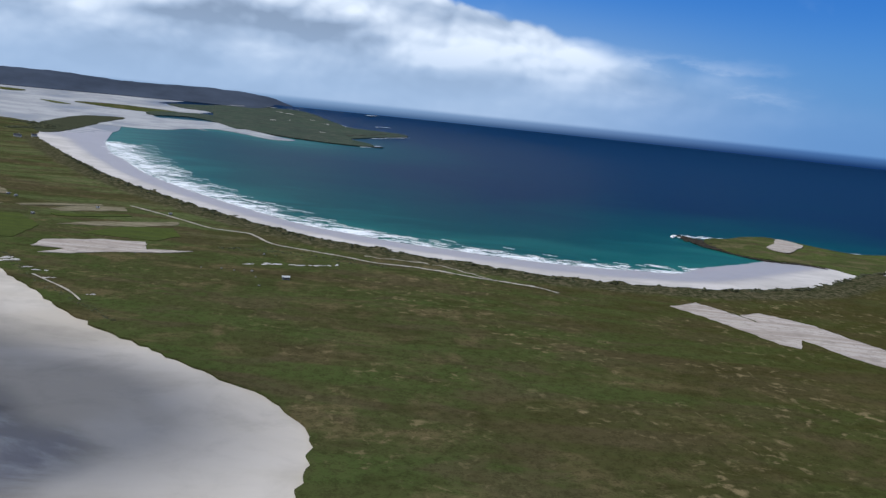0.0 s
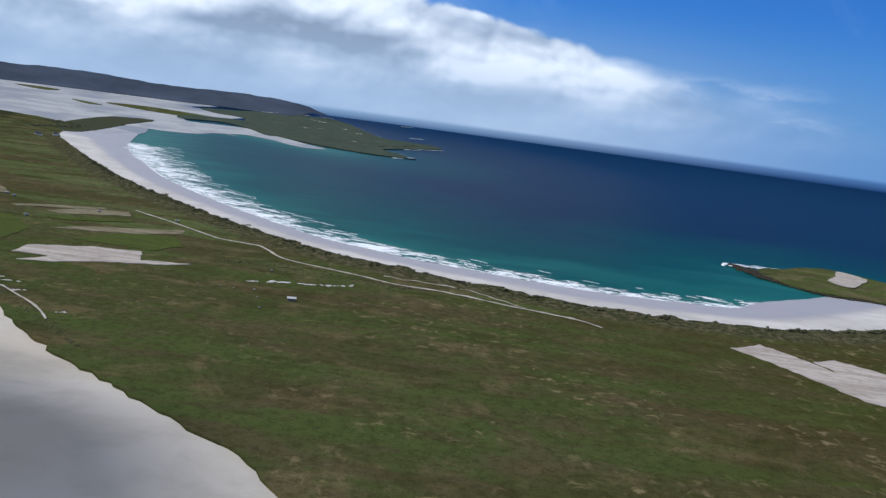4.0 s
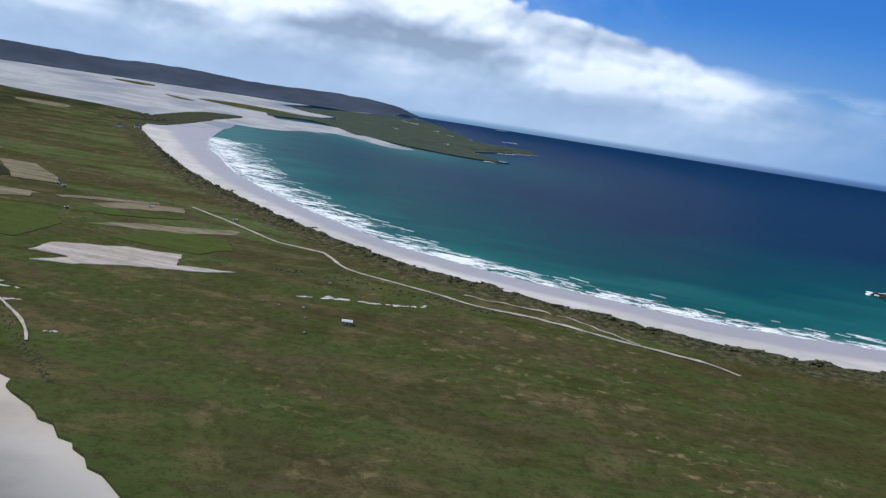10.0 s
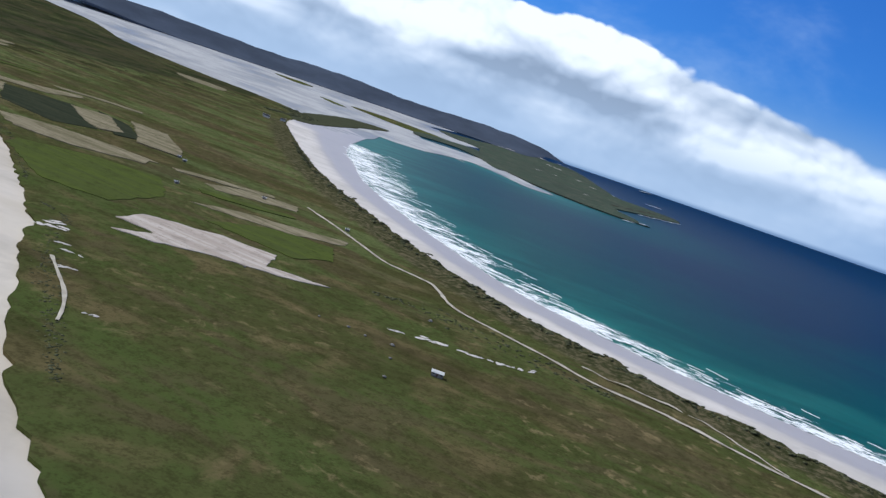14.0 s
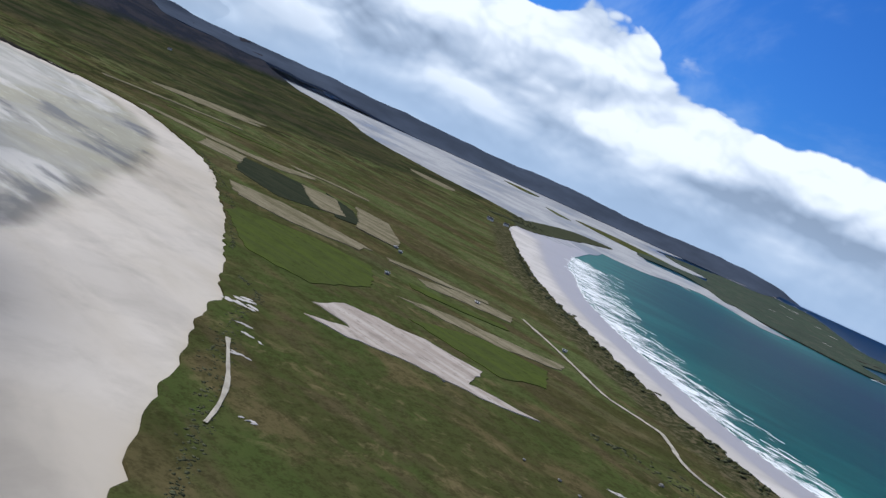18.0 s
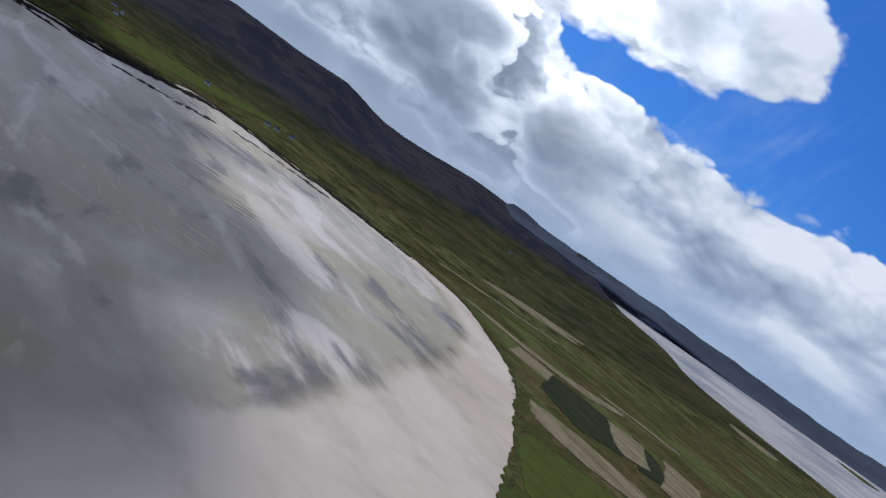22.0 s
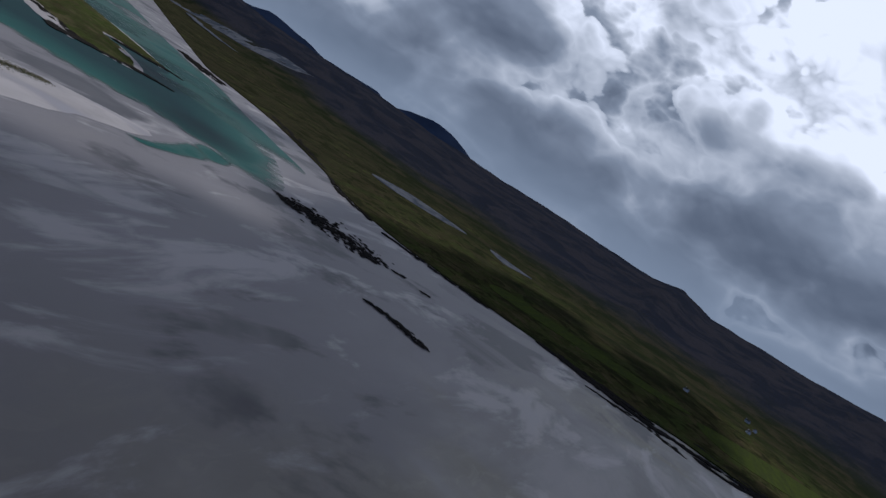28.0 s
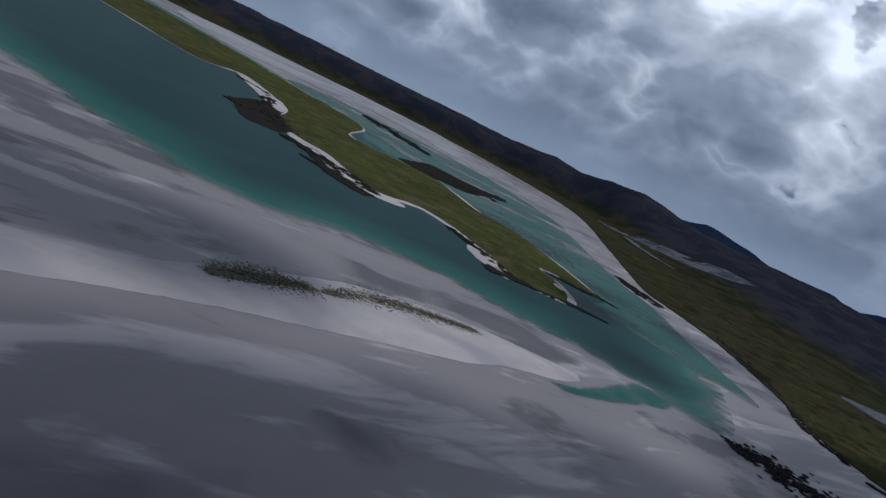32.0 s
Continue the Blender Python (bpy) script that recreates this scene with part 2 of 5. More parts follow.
# ---- materials ----
def material(name, rough=0.9):
    m = bpy.data.materials.new(name)
    m.use_nodes = True
    n = Nodes(m.node_tree)
    shader = n.add("ShaderNodeBsdfPrincipled")
    shader.inputs["Roughness"].default_value = rough
    shader.inputs["Specular IOR Level"].default_value = 0.0
    n.link(shader.outputs[0], n.add("ShaderNodeOutputMaterial").inputs[0])
    pos = n.add("ShaderNodeNewGeometry").outputs["Position"]
    return m, n, shader, pos


def bump(n, shader, height, strength, distance, level=False):
    b = n.add("ShaderNodeBump")
    if level:
        up = n.add("ShaderNodeCombineXYZ")
        up.inputs[2].default_value = 1.0
        n.link(up.outputs[0], b.inputs["Normal"])
    b.inputs["Strength"].default_value = strength
    b.inputs["Distance"].default_value = distance
    n.link(height, b.inputs["Height"])
    n.link(b.outputs[0], shader.inputs["Normal"])


def attribute(n, name):
    a = n.add("ShaderNodeAttribute")
    a.attribute_name = name
    return a.outputs["Fac"]


def grass_material(name, base, dry, lush, moor=False, spots=False):
    m, n, s, pos = material(name)
    big = n.noise(pos, 0.004, 5, 0.6, 0.4)
    mid = n.noise(pos, 0.02, 6, 0.62, 0.6)
    fine = n.noise(pos, 0.16, 5, 0.65)
    streak = n.noise(n.scaled(pos, (0.012, 0.03, 0.01)), 1.0, 6, 0.62, 0.5)
    c = n.mix(n.step(big, 0.38, 0.62), base, lush)
    if moor:
        sep = n.add("ShaderNodeSeparateXYZ")
        n.link(pos, sep.inputs[0])
        west = n.math("ADD", n.math("MULTIPLY_ADD", sep.outputs[0], -1 / 900, -0.1), n.math("MULTIPLY_ADD", mid, 1.2, -0.6), clamp=True)
        c = n.mix(n.math("MULTIPLY", west, 0.45), c, (0.055, 0.066, 0.022))
    c = n.mix(n.math("MULTIPLY", n.step(mid, 0.47, 0.64), 0.8), c, dry)
    grain = n.noise(pos, 0.55, 4, 0.7)
    split = n.add("ShaderNodeSeparateXYZ")
    n.link(pos, split.inputs[0])
    split_x = split.outputs[0]
    if moor:
        mp = n.add("ShaderNodeMapping")
        n.link(pos, mp.inputs["Vector"])
        mp.inputs["Rotation"].default_value = (0, 0, -0.75)
        mp.inputs["Scale"].default_value = (0.0028, 0.013, 0.01)
        band = n.noise(mp.outputs[0], 1.0, 6, 0.6, 0.5)
        north = n.step(n.math("MULTIPLY_ADD", mid, 300, sep.outputs[1]), 1000, 1350)
        c = n.mix(n.math("MULTIPLY", n.step(band, 0.48, 0.60), 0.8), c, n.mix(north, (0.062, 0.082, 0.023), (0.104, 0.128, 0.046)))
        c = n.mix(n.math("MULTIPLY", north, n.math("MULTIPLY", n.step(n.noise(n.scaled(mp.outputs[0], (1.6, 2.4, 1)), 1.0, 5, 0.6, 0.3), 0.52, 0.62), 0.5)), c, (0.155, 0.142, 0.072))
        c = n.mix(n.math("MULTIPLY", n.step(band, 0.46, 0.36), 0.65), c, (0.085, 0.066, 0.034))
    c = n.mix(n.math("MULTIPLY", n.step(streak, 0.5, 0.7), 0.6), c, tuple(v * 0.6 for v in base))
    if spots:
        spot = n.math("MULTIPLY", n.step(n.noise(pos, 0.085, 4, 0.6, 0.5), 0.54, 0.70), n.step(n.noise(pos, 0.008, 4, 0.6), 0.44, 0.60))
        sunny = n.math("MULTIPLY_ADD", n.step(split_x, -350, 150), 0.5, 0.35)
        brown = n.step(n.noise(n.scaled(pos, (0.010, 0.022, 1)), 1.0, 5, 0.6, 0.4), 0.50, 0.62)
        c = n.mix(n.math("MULTIPLY", brown, 0.6), c, (0.085, 0.066, 0.036))
        late_spot = n.math("MULTIPLY", spot, sunny)
    if moor:
        south = n.math("ADD", n.math("MULTIPLY_ADD", sep.outputs[1], -1 / 500, 0.45), n.math("MULTIPLY_ADD", mid, 1.4, -0.7), clamp=True)
        c = n.mix(n.math("MULTIPLY", south, 0.75), c, (0.048, 0.043, 0.026))
        east = n.math("ADD", n.math("MULTIPLY", sep.outputs[0], 1 / 500), n.math("MULTIPLY_ADD", streak, 1.2, -0.6), clamp=True)
        c = n.mix(n.math("MULTIPLY", east, 0.65), c, (0.056, 0.048, 0.013))
        c = n.mix(late_spot, c, (0.24, 0.185, 0.095))
        mottle = n.noise(n.scaled(pos, (0.014, 0.020, 1)), 1.0, 7, 0.66, 0.7)
        far_west = n.step(sep.outputs[0], -900, -1500)
        c = n.mix(n.math("MULTIPLY", n.step(mottle, 0.50, 0.42), n.math("MULTIPLY", far_west, 0.8)), c, (0.026, 0.029, 0.014))
        c = n.mix(n.math("MULTIPLY", n.step(mottle, 0.57, 0.66), n.math("MULTIPLY", far_west, 0.7)), c, (0.084, 0.096, 0.030))
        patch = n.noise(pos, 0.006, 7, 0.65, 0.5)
        # dark heather moor, its blue cast painted in for distance haze
        hazy_heath = n.mix(n.step(patch, 0.44, 0.57), (0.027, 0.031, 0.046), (0.046, 0.045, 0.056))
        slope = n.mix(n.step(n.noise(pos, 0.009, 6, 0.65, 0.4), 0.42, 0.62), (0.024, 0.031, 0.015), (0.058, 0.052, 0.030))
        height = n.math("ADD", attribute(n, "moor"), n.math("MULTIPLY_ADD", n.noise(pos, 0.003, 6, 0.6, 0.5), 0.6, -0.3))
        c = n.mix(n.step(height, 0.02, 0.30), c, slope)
        c = n.mix(n.step(height, 0.36, 0.80), c, hazy_heath)
        crag = n.math("MULTIPLY", n.math("MULTIPLY", patch, attribute(n, "moor")), 14.0)
        ridge = n.math("ADD", attribute(n, "dune"), n.math("MULTIPLY_ADD", fine, 0.5, -0.25))
        c = n.mix(n.step(ridge, 0.4, 0.75), c, n.mix(n.step(fine, 0.4, 0.65), (0.045, 0.050, 0.022), (0.115, 0.095, 0.055)))
    c = n.mix(n.math("MULTIPLY", n.step(n.math("MULTIPLY_ADD", grain, 0.6, n.math("MULTIPLY", fine, 0.7)), 0.72, 0.50), 0.5), c, tuple(v * 0.35 for v in base))
    n.link(c, s.inputs["Base Color"])
    rough = n.math("ADD", mid, fine)
    bump(n, s, n.math("ADD", rough, crag) if moor else rough, 0.4, 2.0)
    return m


def sand_material(name, light, dark, wet=(0.23, 0.21, 0.185), scale=1.0, streaks=False):
    m, n, s, pos = material(name)
    a = n.noise(n.scaled(pos, (0.004 * scale, 0.008 * scale, 0.01)), 1.0, 6, 0.6, 0.8)
    b = n.noise(pos, 0.03 * scale, 6, 0.62, 0.4)
    c = n.mix(n.step(a, 0.40, 0.62), light, dark)
    c = n.mix(n.math("MULTIPLY", n.step(b, 0.45, 0.75), 0.45), c, tuple(v * 0.72 for v in dark))
    w = n.step(n.math("ADD", attribute(n, "wet"), n.math("MULTIPLY_ADD", a, 0.5, -0.25)), 0.25, 0.8)
    c = n.mix(n.math("MULTIPLY", w, 0.85), c, wet)
    if streaks:
        def run(turn, fine, across, along=0.16, bend=0.25):
            mp = n.add("ShaderNodeMapping")
            n.link(pos, mp.inputs["Vector"])
            mp.inputs["Rotation"].default_value = (0, 0, turn)
            mp.inputs["Scale"].default_value = (across * along, across, 1)
            return n.noise(mp.outputs[0], 1.0, fine, 0.58, bend)

        pool = n.noise(pos, 0.0032, 5, 0.55, 0.8)
        tide = n.math("MULTIPLY_ADD", w, 0.85, 0.15)
        broad, thin = run(0.25, 6, 0.0085, 0.42, 0.35), run(0.7, 7, 0.030, 0.25, 0.3)
        veins = run(0.1, 7, 0.016, 0.30, 0.6)
        c = n.mix(n.math("MULTIPLY", n.math("MULTIPLY", n.step(thin, 0.50, 0.66), n.step(pool, 0.42, 0.56)), n.math("MULTIPLY", tide, 0.45)), c, (0.46, 0.41, 0.27))
        c = n.mix(n.math("MULTIPLY", n.step(broad, 0.50, 0.70), n.math("MULTIPLY", tide, 0.6)), c, (0.60, 0.55, 0.49))
        place = n.add("ShaderNodeSeparateXYZ")
        n.link(pos, place.inputs[0])
        inner = n.step(n.math("MULTIPLY_ADD", pool, 300, place.outputs[1]), 480, 800)
        c = n.mix(n.math("MULTIPLY", w, n.math("MULTIPLY_ADD", inner, -0.85, 0.85)), c, (0.245, 0.222, 0.222))
        algae = n.step(n.noise(n.scaled(pos, (0.0055, 0.0035, 1)), 1.0, 3, 0.55, 0.6), 0.50, 0.62)
        algae = n.math("MULTIPLY", algae, inner)
        flock = n.math("MULTIPLY", n.step(run(-1.1, 6, 0.085, 0.35, 0.8), 0.54, 0.64), algae)
        c = n.mix(n.math("MULTIPLY", algae, n.math("MULTIPLY", w, 0.55)), c, (0.27, 0.235, 0.125))
        c = n.mix(n.math("MULTIPLY", flock, n.math("MULTIPLY", w, 0.28)), c, (0.56, 0.50, 0.36))
        c = n.mix(n.math("MULTIPLY", n.step(veins, 0.53, 0.64), n.math("MULTIPLY", tide, 0.55)), c, (0.66, 0.61, 0.56))
        damp = n.math("MULTIPLY", n.step(broad, 0.50, 0.42), n.step(pool, 0.60, 0.48))
        damp = n.math("MULTIPLY", damp, tide)
        c = n.mix(n.math("MULTIPLY", damp, 0.88), c, (0.075, 0.070, 0.070))
        w = n.math("MAXIMUM", w, damp)
    n.link(c, s.inputs["Base Color"])
    n.link(n.math("MULTIPLY_ADD", w, -0.52, 0.9), s.inputs["Roughness"])
    n.link(n.math("MULTIPLY", w, 0.06), s.inputs["Specular IOR Level"])
    bump(n, s, b, 0.25, 0.6)
    return m


def water_material(name, shallow, mid, deep, rough=0.42, clear=False, gloss=0.025):
    m, n, s, pos = material(name, rough)
    d = n.math("ADD", attribute(n, "deep"), n.math("MULTIPLY_ADD", n.noise(n.scaled(pos, (0.004, 0.007, 1)), 1.0, 6, 0.62, 0.8), 0.8, -0.4))
    c = n.ramp(d, ((0.0, shallow), (0.28, mid), (0.62, tuple((a + b) / 2 for a, b in zip(mid, deep))), (1.0, deep)))
    n.link(c, s.inputs["Base Color"])
    if clear:
        n.link(n.step(n.math("MULTIPLY_ADD", d, 0.5, n.math("MULTIPLY", attribute(n, "deep"), 0.5)), -0.02, 0.26), s.inputs["Alpha"])
    s.inputs["Specular IOR Level"].default_value = gloss
    swell = n.noise(n.scaled(pos, (0.05, 0.11, 1)), 1.0, 6, 0.65, 0.4)
    bump(n, s, swell, 0.2, 0.8, level=True)
    return m


def plain_material(name, colour, rough=0.8, vary=0.35, scale=0.5):
    m, n, s, pos = material(name, rough)
    a = n.noise(pos, scale, 5, 0.6)
    n.link(n.mix(n.step(a, 0.3, 0.7), tuple(v * (1 - vary) for v in colour), colour), s.inputs["Base Color"])
    bump(n, s, a, 0.3, 0.3)
    return m


def field_material(name, colour, other, turn=0.0, step=0.12):
    """Worked ground with faint lines along the strips."""
    m, n, s, pos = material(name)
    mp = n.add("ShaderNodeMapping")
    n.link(pos, mp.inputs["Vector"])
    mp.inputs["Rotation"].default_value = (0, 0, turn)
    mp.inputs["Scale"].default_value = (0.01, step, 1)
    lines = n.noise(mp.outputs[0], 1.0, 5, 0.6, 0.2)
    spots = n.noise(pos, 0.05, 6, 0.65)
    fleck = n.noise(n.scaled(pos, (0.16, 0.32, 1)), 1.0, 4, 0.6)
    c = n.mix(n.step(lines, 0.38, 0.62), colour, other)
    c = n.mix(n.math("MULTIPLY", n.step(fleck, 0.56, 0.68), 0.55), c, tuple(v * 0.45 for v in other))
    c = n.mix(n.math("MULTIPLY", n.step(spots, 0.48, 0.72), 0.6), c, tuple(v * 0.7 for v in other))
    n.link(c, s.inputs["Base Color"])
    bump(n, s, n.math("ADD", lines, spots), 0.3, 0.8)
    return m


GRASS = grass_material("machair_grass", (0.064, 0.061, 0.023), (0.122, 0.096, 0.046), (0.064, 0.076, 0.024), moor=True, spots=True)
ISLE_GRASS = grass_material("isle_turf", (0.070, 0.078, 0.028), (0.150, 0.128, 0.062), (0.086, 0.108, 0.030), spots=True)
# far turf, greyed towards blue: haze is mixed into its greens
HAZY_TURF = grass_material("hazy_turf", (0.064, 0.080, 0.062), (0.100, 0.106, 0.080), (0.066, 0.090, 0.064))
LUSH = field_material("lush_field", (0.075, 0.095, 0.023), (0.064, 0.077, 0.025))
PLOUGH = field_material("sandy_plough", (0.48, 0.42, 0.37), (0.36, 0.305, 0.26))
STRAW = field_material("straw_field", (0.245, 0.21, 0.14), (0.15, 0.132, 0.078))
SCRUB = field_material("low_scrub", (0.050, 0.056, 0.034), (0.066, 0.068, 0.040))
DARKSOIL = field_material("dark_crop", (0.028, 0.034, 0.022), (0.042, 0.046, 0.028))
SAND = sand_material("beach_sand", (0.60, 0.555, 0.52), (0.51, 0.47, 0.435), wet=(0.36, 0.335, 0.345))
FLATS = sand_material("tidal_sand", (0.58, 0.52, 0.45), (0.50, 0.44, 0.365), wet=(0.245, 0.225, 0.175), scale=0.8, streaks=True)
LOCH = sand_material("loch_shore", (0.155, 0.16, 0.17), (0.07, 0.082, 0.10), scale=3)
STRAND = sand_material("far_strand", (0.44, 0.435, 0.435), (0.34, 0.34, 0.35), wet=(0.22, 0.232, 0.25))
SEA = water_material("sea_water", (0.018, 0.124, 0.098), (0.002, 0.052, 0.047), (0.0006, 0.0100, 0.030), 0.32, gloss=0.012)
CHANNEL = water_material("channel_water", (0.16, 0.24, 0.20), (0.022, 0.118, 0.094), (0.003, 0.040, 0.040), 0.38, True, 0.01)
FOAM = plain_material("sea_foam", (0.86, 0.88, 0.88), 0.7, 0.12, 0.2)
ROCK = plain_material("shore_rock", (0.060, 0.052, 0.042), 0.85, 0.6, 0.25)
WEED = plain_material("wrack_rock", (0.048, 0.043, 0.037), 0.7, 0.6, 0.4)
TRACK = plain_material("sand_track", (0.50, 0.45, 0.37), 0.9, 0.4, 0.1)
MARRAM = plain_material("marram_clump", (0.105, 0.108, 0.060), 0.95, 0.6, 0.3)
DRY_MARRAM = plain_material("dry_marram", (0.25, 0.225, 0.135), 0.95, 0.6, 0.3)
HARL = plain_material("white_harling", (0.70, 0.69, 0.66), 0.9, 0.15, 0.8)
SLATE = plain_material("grey_slate", (0.09, 0.09, 0.10), 0.7, 0.3, 0.8)
GLASS = plain_material("dark_pane", (0.02, 0.025, 0.03), 0.15, 0.2, 1.0)
PAINT = plain_material("painted_door", (0.10, 0.06, 0.05), 0.6, 0.2, 1.0)
# far hills: the blue of distance haze is put into these base colours
HAZY_RIDGE = plain_material("hazy_ridge", (0.048, 0.068, 0.115), 0.95, 0.3, 0.004)
HAZY_MOOR = plain_material("hazy_moor", (0.078, 0.094, 0.128), 0.95, 0.3, 0.004)
STONE = plain_material("field_stone", (0.26, 0.25, 0.23), 0.9, 0.5, 0.4)

# ---- the lie of the land ----
MID = Vector((-150.0, 280.0))
EYE, NEAR, REACH = 178.0, 2000.0, 2650.0


def plan(x, y):
    """Draws in what lies beyond 2 km, so that the horizon stands within 4.7 km."""
    v = Vector((x, y)) - MID
    r = v.length
    if r <= NEAR:
        return (x, y)
    q = NEAR + REACH * (1 - math.exp(-(r - NEAR) / REACH))
    v = MID + v * (q / r)
    return (v.x, v.y)


def bowl(x, y):
    """The rise of the drawn-in ground that keeps the horizon at its height."""
    q = np.hypot(np.asarray(x) - MID.x, np.asarray(y) - MID.y)
    t = np.clip((q - NEAR) / REACH, 0, 0.9995)
    r = NEAR - REACH * np.log(1 - t)
    return np.where(q > NEAR, EYE * (1 - q / np.maximum(r, 1)), 0.0)


def waves2(x, y, size, seed):
    """Cheap smooth relief between -1 and 1."""
    rng = np.random.RandomState(seed)
    out = 0.0
    for k in range(7):
        a, ph = rng.uniform(0, 2 * math.pi, 2)
        f = 2 * math.pi / size * rng.uniform(0.6, 1.9)
        out = out + np.sin((x * math.cos(a) + y * math.sin(a)) * f + ph + 1.3 * np.sin((x * math.sin(a) - y * math.cos(a)) * f * 0.6))
    return out / 4.0


# skyline: degrees left of north, degrees above the eye
SKYLINE = ((-30, -1.5), (9, -1.5), (11, -0.85), (13.5, -0.5), (17, -0.52), (20, -0.6), (25, -0.32), (30, -0.45), (37, -0.2), (43, -0.05), (50, -0.05), (57, 0.2),
           (61, -0.2), (63.5, -0.2),
           (65, 0.25), (67, 0.9), (70, 0.75), (75.3, 0.95), (79.3, 0.45), (83.5, 0.25), (86, 0.07), (88.4, 0.87), (90.4, 0.25), (94, 0.2), (98.5, 0.25), (101.7, 0.05), (104, 0.1),
           (107, 0.2), (110, 0.2), (113, 0.3), (116, 0.3), (119, 0.3), (122, 0.5), (123.5, 0.9), (124.7, 1.1), (127, 0.75), (129, 0.2), (131, 0.5), (132, 0.3), (134.6, 0.05),
           (137, 0.1), (142, 0.05), (150, 0.1), (180, 0.1), (220, 0.0))


def hills(x, y):
    x, y = np.asarray(x, float), np.asarray(y, float)
    q = np.hypot(x - MID.x, y - MID.y)
    left = np.degrees(np.arctan2(-(x - MID.x), y - MID.y))
    left = np.where(left < -30, left + 360, left)
    el = np.interp(left, [s[0] for s in SKYLINE], [s[1] for s in SKYLINE])
    el = el + 0.04 * waves2(x * 1.0, y * 1.0, 260, 5)
    crest = np.interp(left, [-30, 6, 12, 35, 52, 66, 140, 160], [4600, 4600, 4530, 4520, 4450, 4250, 4250, 4500])
    eye = np.interp(left, [0, 30, 60, 90, 130, 160], [175, 160, 140, 144, 156, 160])
    want = eye + crest * np.tan(np.radians(el)) - bowl(crest + MID.x, MID.y + 0 * crest) - 2
    foot = np.interp(left, [0, 35, 52, 65, 90, 115, 121, 126, 130, 137, 150, 165, 180],
                     [4420, 4330, 3700, 2500, 2350, 2900, 3300, 3900, 4000, 4080, 4090, 4140, 4290])
    t = np.clip((q - foot) / (crest - foot), 0, 1)
    rise = t * t * (3 - 2 * t)
    back = np.clip((q - crest) / 350, 0, 1)
    return want * rise * (1 - 0.25 * back) * (1 + (0.16 * waves2(x, y, 420, 9) - 0.16 * np.abs(waves2(x, y, 260, 19))) * np.clip((0.95 - t) * 8, 0, 1) * t), t


def land(x, y):
    """Height of the dry ground."""
    x, y = np.asarray(x, float), np.asarray(y, float)
    h, t = hills(x, y)
    return bowl(x, y) + 1.9 + 0.5 * waves2(x, y, 260, 1) + 0.12 * waves2(x, y, 90, 2) + h


def smooth(points, step, closed=True, rough=0.0, seed=0):
    """A rounded line through points, with a piece about every step metres and a ragged edge."""
    rng = random.Random(seed)
    n, out = len(points), []
    spans = range(n) if closed else range(n - 1)
    for i in spans:
        p = [Vector(points[(i + k) % n]) if closed else Vector(points[min(max(i + k, 0), n - 1)]) for k in (-1, 0, 1, 2)]
        parts = max(1, min(60, int((p[2] - p[1]).length / step)))
        for k in range(parts):
            t = k / parts
            a = 0.5 * (2 * p[1] + (p[2] - p[0]) * t + (2 * p[0] - 5 * p[1] + 4 * p[2] - p[3]) * t * t + (3 * p[1] - p[0] - 3 * p[2] + p[3]) * t ** 3)
            out.append(a + Vector((rng.uniform(-rough, rough), rng.uniform(-rough, rough))))
    if not closed:
        out.append(Vector(points[-1]))
    return out


def inside(px, py, poly):
    poly = np.array([(p[0], p[1]) for p in poly])
    res = np.zeros(len(px), bool)
    a, b = poly, np.roll(poly, -1, 0)
    for (x1, y1), (x2, y2) in zip(a, b):
        c = (y1 > py) != (y2 > py)
        if y1 != y2:
            res ^= c & (px < (x2 - x1) * (py - y1) / (y2 - y1) + x1)
    return res


def away(px, py, line):
    """Distance of each place from a line of points."""
    line = np.array([(p[0], p[1]) for p in line])
    best = np.full(len(px), 1e9)
    for k in range(0, len(line), 40):
        d = (px[:, None] - line[None, k:k + 40, 0]) ** 2 + (py[:, None] - line[None, k:k + 40, 1]) ** 2
        best = np.minimum(best, d.min(1))
    return np.sqrt(best)


from mathutils.geometry import delaunay_2d_cdt


